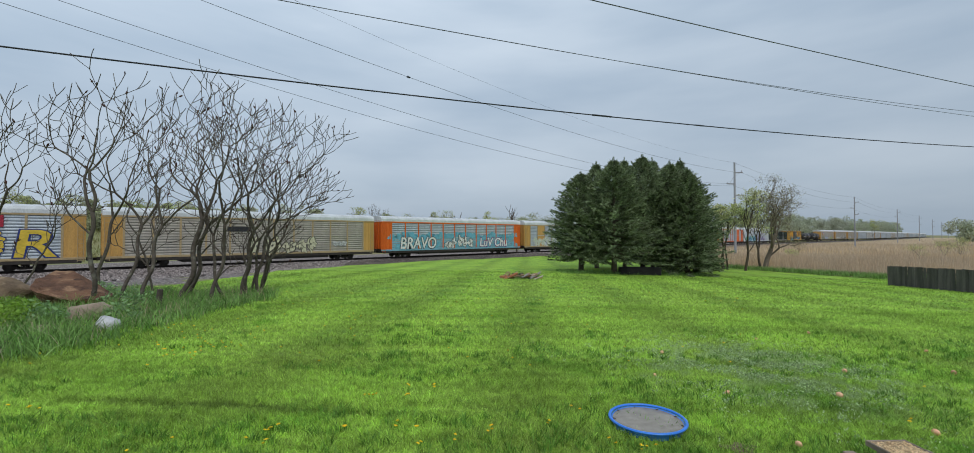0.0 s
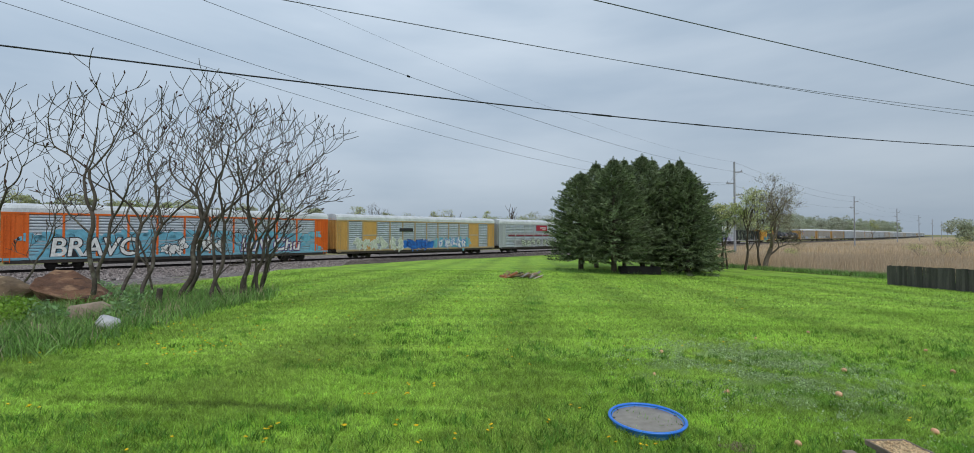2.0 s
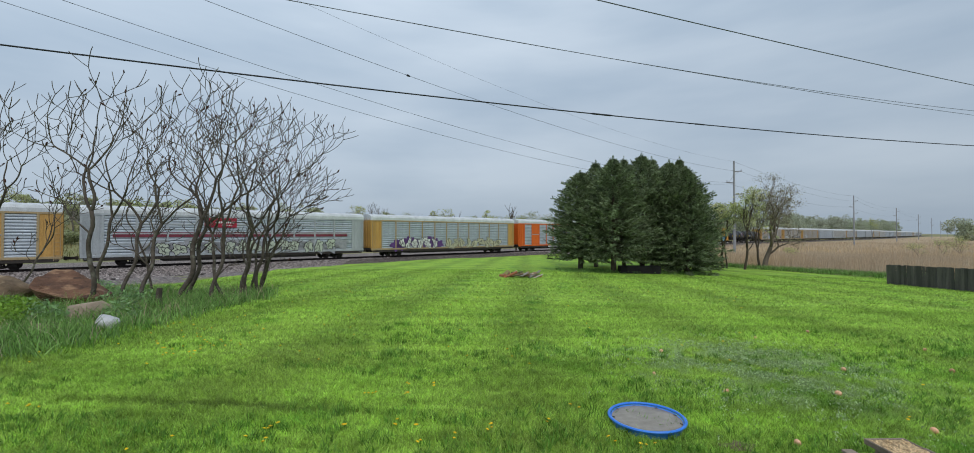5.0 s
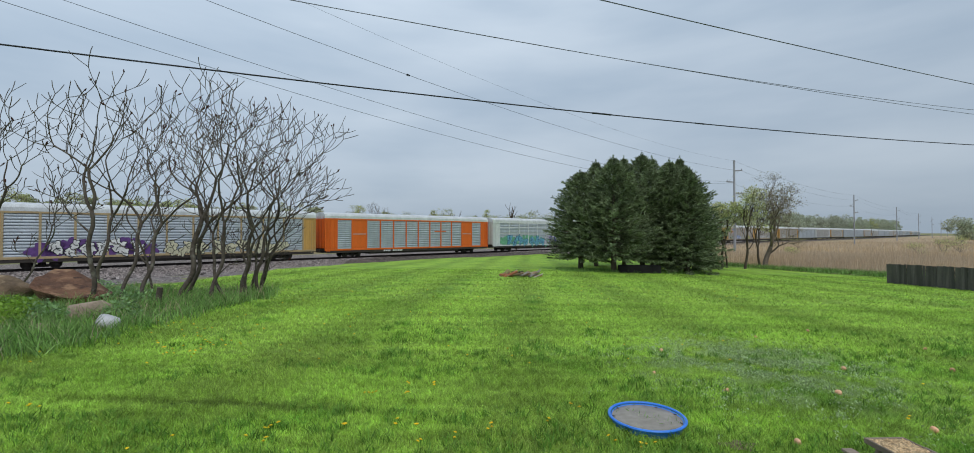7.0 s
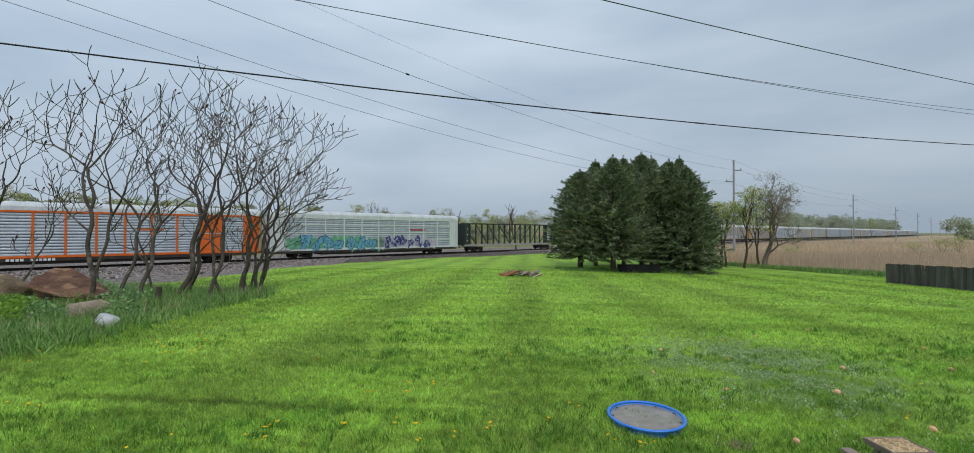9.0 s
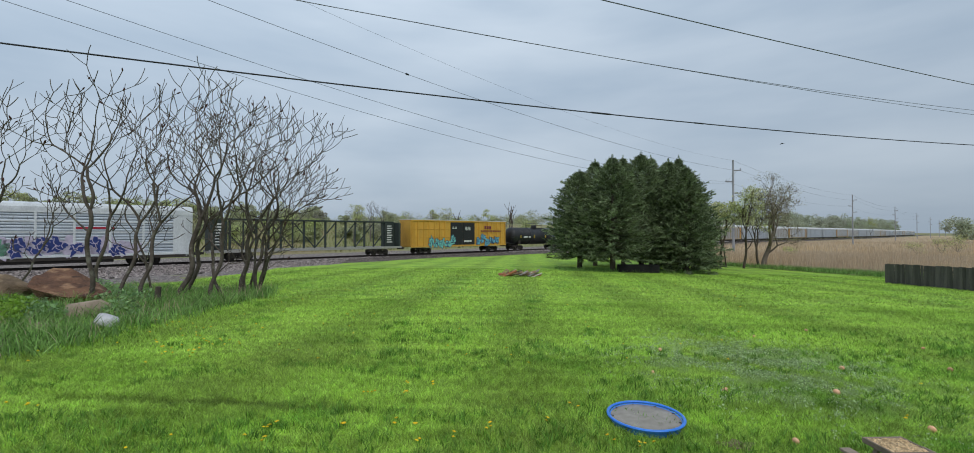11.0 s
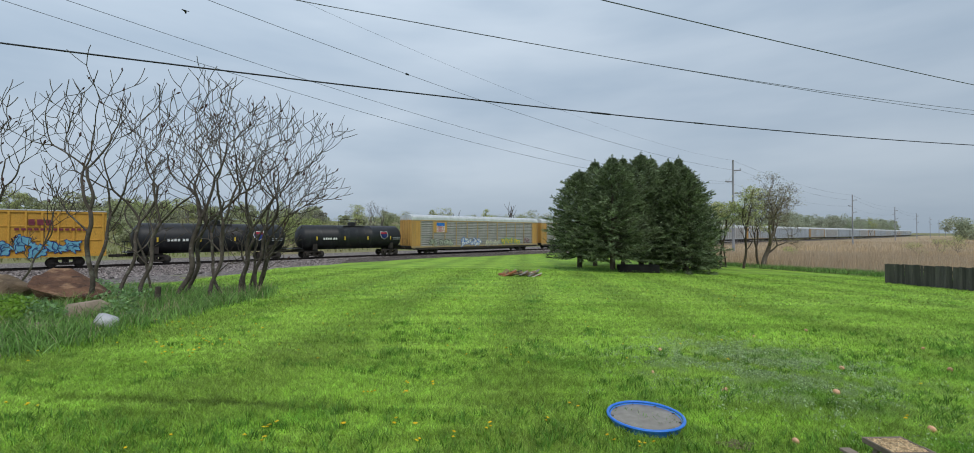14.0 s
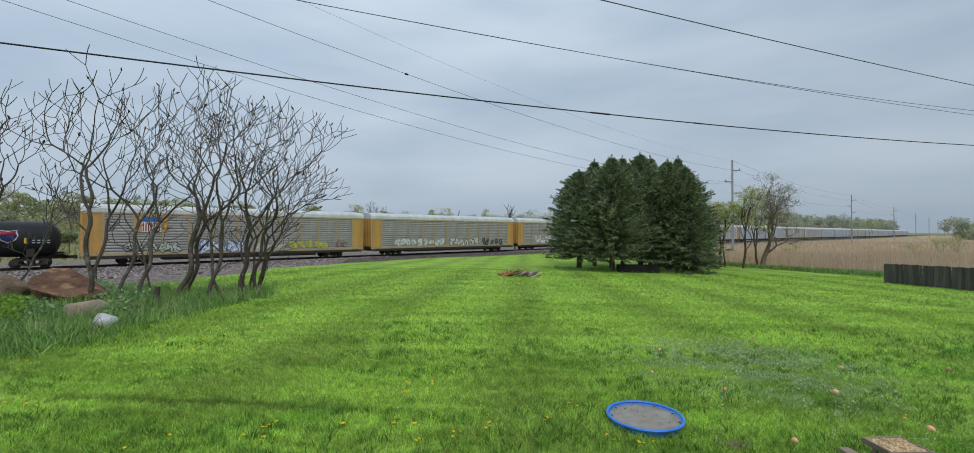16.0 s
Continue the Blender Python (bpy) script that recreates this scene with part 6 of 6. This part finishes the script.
def lathe(name, sec, mat, parent, n=56, smooth=True, cap=False):
    v, f = [], []
    for r, z in sec:
        v += [(math.cos(2 * math.pi * k / n) * r, math.sin(2 * math.pi * k / n) * r, z) for k in range(n)]
    for i in range(len(sec) - 1):
        for k in range(n):
            f.append((i * n + k, i * n + (k + 1) % n, (i + 1) * n + (k + 1) % n, (i + 1) * n + k))
    if cap:
        f.append(tuple(range((len(sec) - 1) * n, len(sec) * n)))
    return piece(name, mesh_of(name, v, f, mat, smooth), parent)


lathe("bowl", [(0.28, -0.02), (0.30, 0.0), (0.325, 0.10), (0.328, 0.125), (0.322, 0.128), (0.315, 0.10), (0.29, 0.02), (0.0, 0.015)], M_BLUE, pan)
lathe("rim", [(0.345 + 0.015 * math.cos(a), 0.135 + 0.012 * math.sin(a)) for a in [i * math.pi / 6 for i in range(13)]], M_BLUE, pan)
M_WATER = material("murky_water", (0.26, 0.23, 0.18), 0.10, vary=(0.20, 0.17, 0.13), scale=5, fine=14, bump=0.03, spec=0.5, mixes=(((0.13, 0.10, 0.07), 6, 0.62, 0.75),))
lathe("water", [(0.325, 0.118), (0.2, 0.1185), (0.001, 0.119)], M_WATER, pan, cap=True)
for k in range(9):
    a = k * 0.7 + 0.2
    bm = bmesh.new()
    beam(bm, (0.325 * math.cos(a), 0.325 * math.sin(a), 0.122), (0.295 * math.cos(a + 0.05), 0.295 * math.sin(a + 0.05), 0.124), 0.006, 0.006)
    part("twig", bm, M_BARK, pan)

# ---- small picnic-table feeder filled with seed ----
TX, TY, TH_ = 2.735, 2.965, 0.33
TZ = lie(TX, TY)
table = empty("picnic_table_feeder", pose(TX, TY, TZ, 0, 0, 1.5), label="miniature weathered picnic-table bird feeder heaped with seed", category="bird feeder")
for nm, b in (("tray_floor", (-0.125, 0.125, -0.10, 0.10, TH_ - 0.022, TH_ - 0.012)), ("tray_edge", (-0.14, 0.14, -0.115, -0.1, TH_ - 0.03, TH_ + 0.006)), ("tray_edge", (-0.14, 0.14, 0.1, 0.115, TH_ - 0.03, TH_ + 0.006)),
              ("tray_edge", (-0.14, -0.125, -0.1, 0.1, TH_ - 0.03, TH_ + 0.006)), ("tray_edge", (0.125, 0.14, -0.1, 0.1, TH_ - 0.03, TH_ + 0.006)),
              ("bench", (-0.30, -0.225, -0.115, 0.115, 0.245, 0.265)), ("bench", (0.225, 0.30, -0.115, 0.115, 0.245, 0.265)),
              ("crosspiece", (-0.295, 0.295, -0.075, -0.055, 0.22, 0.245)), ("crosspiece", (-0.295, 0.295, 0.055, 0.075, 0.22, 0.245))):
    part(nm, box(bmesh.new(), *b, 0.003), M_DECK, table)
for sx in (-1, 1):
    for y in (-0.045, 0.045):
        part("leg", beam(bmesh.new(), (sx * 0.09, y, TH_ - 0.03), (sx * 0.2, y, -0.01), 0.03, 0.02), M_DECK, table)
sd = np.random.default_rng(3)


def seed_place():
    return sd.uniform(-0.122, 0.122), sd.uniform(-0.097, 0.097), TH_ - 0.008 + sd.uniform(0, 0.008)


rng = np.random.default_rng(31)
so = piece("seed_fill", mesh_of("seed_fill", *scatter_stones(2600, seed_place, 0.003, 0.006), M_DRY), table)
tagged(so, "mixed golden seed", kind="stuff")

# ---- windfall fruit ----
for i, (px, py, r) in enumerate(((1347, 641, 0.042), (1299, 538, 0.036), (1356, 600, 0.036), (1052, 608, 0.03), (1168, 637, 0.036), (1064, 571, 0.036), (1500, 701, 0.038), (1281, 719, 0.032), (1530, 603, 0.036), (1487, 567, 0.03), (1215, 548, 0.03))):
    q = ground_at(px, py)
    bm = bmesh.new()
    r *= 0.85
    bmesh.ops.create_uvsphere(bm, u_segments=18, v_segments=12, radius=r)
    for v in bm.verts:
        rad = math.hypot(v.co.x, v.co.y) / r
        v.co.z *= 0.82
        v.co.z -= (1 - min(1, rad / 0.4)) * r * 0.18 * (1 if v.co.z > 0 else -1)
        v.co *= 1 + 0.06 * noise.noise(v.co * 30 + Vector((i, 0, 0)))
    ob = part("fallen_apple", bm, M_BALL, None, smooth=True)
    ob.matrix_basis = Matrix.Translation(q + Vector((0, 0, r * 0.75 + 0.012))) @ pose(0, 0, 0, 40 * (i % 3), 25 * (i % 4), 60 * i)
    tagged(ob, "faded orange-pink windfall apple lying in the grass", "fruit", "windfall apples")

# bare soil scrape
sp = ground_at(1188, 724)
bm = bmesh.new()
ring = [bm.verts.new((0.14 * math.cos(a) * (1 + 0.3 * math.sin(3 * a)), 0.09 * math.sin(a) * (1 + 0.25 * math.sin(5 * a + 1)), 0.0)) for a in [k * math.pi / 16 for k in range(32)]]
ctr = bm.verts.new((0, 0, 0.018))
for k in range(32):
    bm.faces.new((ring[k], ring[(k + 1) % 32], ctr))
so = part("soil_scrape", bm, M_SOIL, None)
so.matrix_basis = Matrix.Translation(sp + Vector((0, 0, 0.012)))
tagged(so, "small scrape of bare brown soil in the lawn", "soil", kind="structure")

# ---- dandelions ----
dv, df = [], []
dr = random.Random(2)


def dandelion(x, y, k=1.0):
    z = lie(x, y) + dr.uniform(0.035, 0.075)
    r = dr.uniform(0.014, 0.021) * k
    b = len(dv)
    tl, tm = dr.uniform(-0.35, 0.35), dr.uniform(-0.5, 0.1)
    for kk in range(9):
        a = 2 * math.pi * kk / 9
        dv.append((x + r * math.cos(a), y + r * math.sin(a), z + r * (tl * math.cos(a) + tm * math.sin(a))))
    dv.append((x, y, z + 0.009))
    dv.append((x, y, z - 0.008))
    for kk in range(9):
        df.append((b + kk, b + (kk + 1) % 9, b + 9))
        df.append((b + (kk + 1) % 9, b + kk, b + 10))


for px, py, n, s in ((57, 664, 3, 9), (441, 696, 4, 12), (565, 692, 3, 10), (603, 644, 4, 10), (650, 629, 5, 22), (680, 722, 2, 8), (790, 703, 3, 10), (880, 685, 2, 8), (932, 665, 2, 8), (1040, 727, 4, 14), (1000, 716, 2, 16),
                     (1480, 625, 1, 3), (300, 568, 8, 40), (330, 558, 7, 30), (270, 585, 6, 40), (280, 712, 1, 5), (208, 727, 1, 4), (402, 714, 1, 4), (640, 692, 2, 10), (668, 694, 2, 8), (430, 720, 2, 8), (1455, 690, 2, 20),
                     (60, 570, 5, 25), (400, 540, 8, 50), (320, 535, 10, 40), (695, 625, 3, 12), (735, 716, 2, 8), (25, 660, 1, 6), (1055, 705, 2, 10)):
    for _ in range(n):
        dandelion(*spot(px + dr.gauss(0, s * 0.6), py + dr.gauss(0, s * 0.3)))
for _ in range(130):
    u, d = dr.uniform(-1.1, 0.6), dr.uniform(6, 20)
    if on_lawn(u * d, d, 1):
        dandelion(u * d, d, 1.1)
tagged(new("dandelions", mesh_of("dandelions", dv, df, M_YELLOW)), "scattered yellow dandelion flowers in the lawn", "flowers", kind="stuff")

# ---- bird ----
M_BIRD = material("dark_feathers", (0.025, 0.025, 0.03), 0.7, bump=0)
bird = empty("bird", label="small dark bird in flight", category="bird")
bm = bmesh.new()
bmesh.ops.create_uvsphere(bm, u_segments=12, v_segments=8, radius=1, matrix=Matrix.Diagonal((0.095, 0.032, 0.032, 1)))
bmesh.ops.create_uvsphere(bm, u_segments=10, v_segments=8, radius=0.026, matrix=Matrix.Translation((0.095, 0, 0.012)))
part("body", bm, M_BIRD, bird, smooth=True)
bm = bmesh.new()
box(bm, -0.17, -0.07, -0.025, 0.025, -0.004, 0.004)
part("tail", bm, M_BIRD, bird)
bm = bmesh.new()
rod(bm, (0.115, 0, 0.012), (0.14, 0, 0.008), 0.008, 0.001, 6)
part("beak", bm, M_BIRD, bird)
WINGS = []
for s in (1, -1):
    v = [(0.05, 0, 0), (-0.05, 0, 0), (-0.06, s * 0.08, 0.002), (-0.03, s * 0.18, 0), (0.0, s * 0.185, 0), (0.04, s * 0.09, 0.006)]
    v2 = [(x, y, z + 0.006) for x, y, z in v]
    f = [(0, 1, 2, 3, 4, 5), (11, 10, 9, 8, 7, 6)] + [(i, (i + 1) % 6, 6 + (i + 1) % 6, 6 + i) for i in range(6)]
    w = piece("wing", mesh_of("wing", v + v2, f, M_BIRD), bird, pose(0, s * 0.02, 0.012))
    WINGS.append((w, s))


def motions():
    for car, place in TRAIN:
        walk(car, [(t, car_pose(place, t)) for t in (0, 2, 4, 6, 8, 10, 12, 14, 16)])

    # the bird crosses from right to left, climbing
    path = [(0, 190, 80, 14), (5, 120, 62, 11), (9, 62, 44, 8.6), (11.5, 16.63, 32.98, 8.78), (12.1, 9.96, 29.79, 8.79), (12.3, 7.42, 28.72, 8.73), (12.5, 4.58, 27.66, 8.5), (12.7, 1.83, 26.6, 8.57), (12.9, -0.68, 25.53, 8.75), (13.1, -2.95, 24.47, 9.11), (13.3, -5.26, 23.4, 9.63), (13.5, -7.56, 22.34, 10.05), (13.7, -9.81, 21.28, 10.69), (13.9, -12.13, 20.21, 11.26), (14.1, -14.67, 19.15, 11.61), (14.5, -19.5, 17.0, 12.2), (16, -38, 9, 15)]
    rows = [(t, pose(x, y, z, 0, -6, 203.6)) for t, x, y, z in path]
    walk(bird, rows)
    for w, s in WINGS:
        beat = [(0, 10), (5, -10), (10.8, 15)] + [(11 + 0.1 * i, 38 if i % 2 else -22) for i in range(36)] + [(16, 5)]
        walk(w, [(t, pose(0, s * 0.02, 0.012, s * a)) for t, a in beat])


motions()
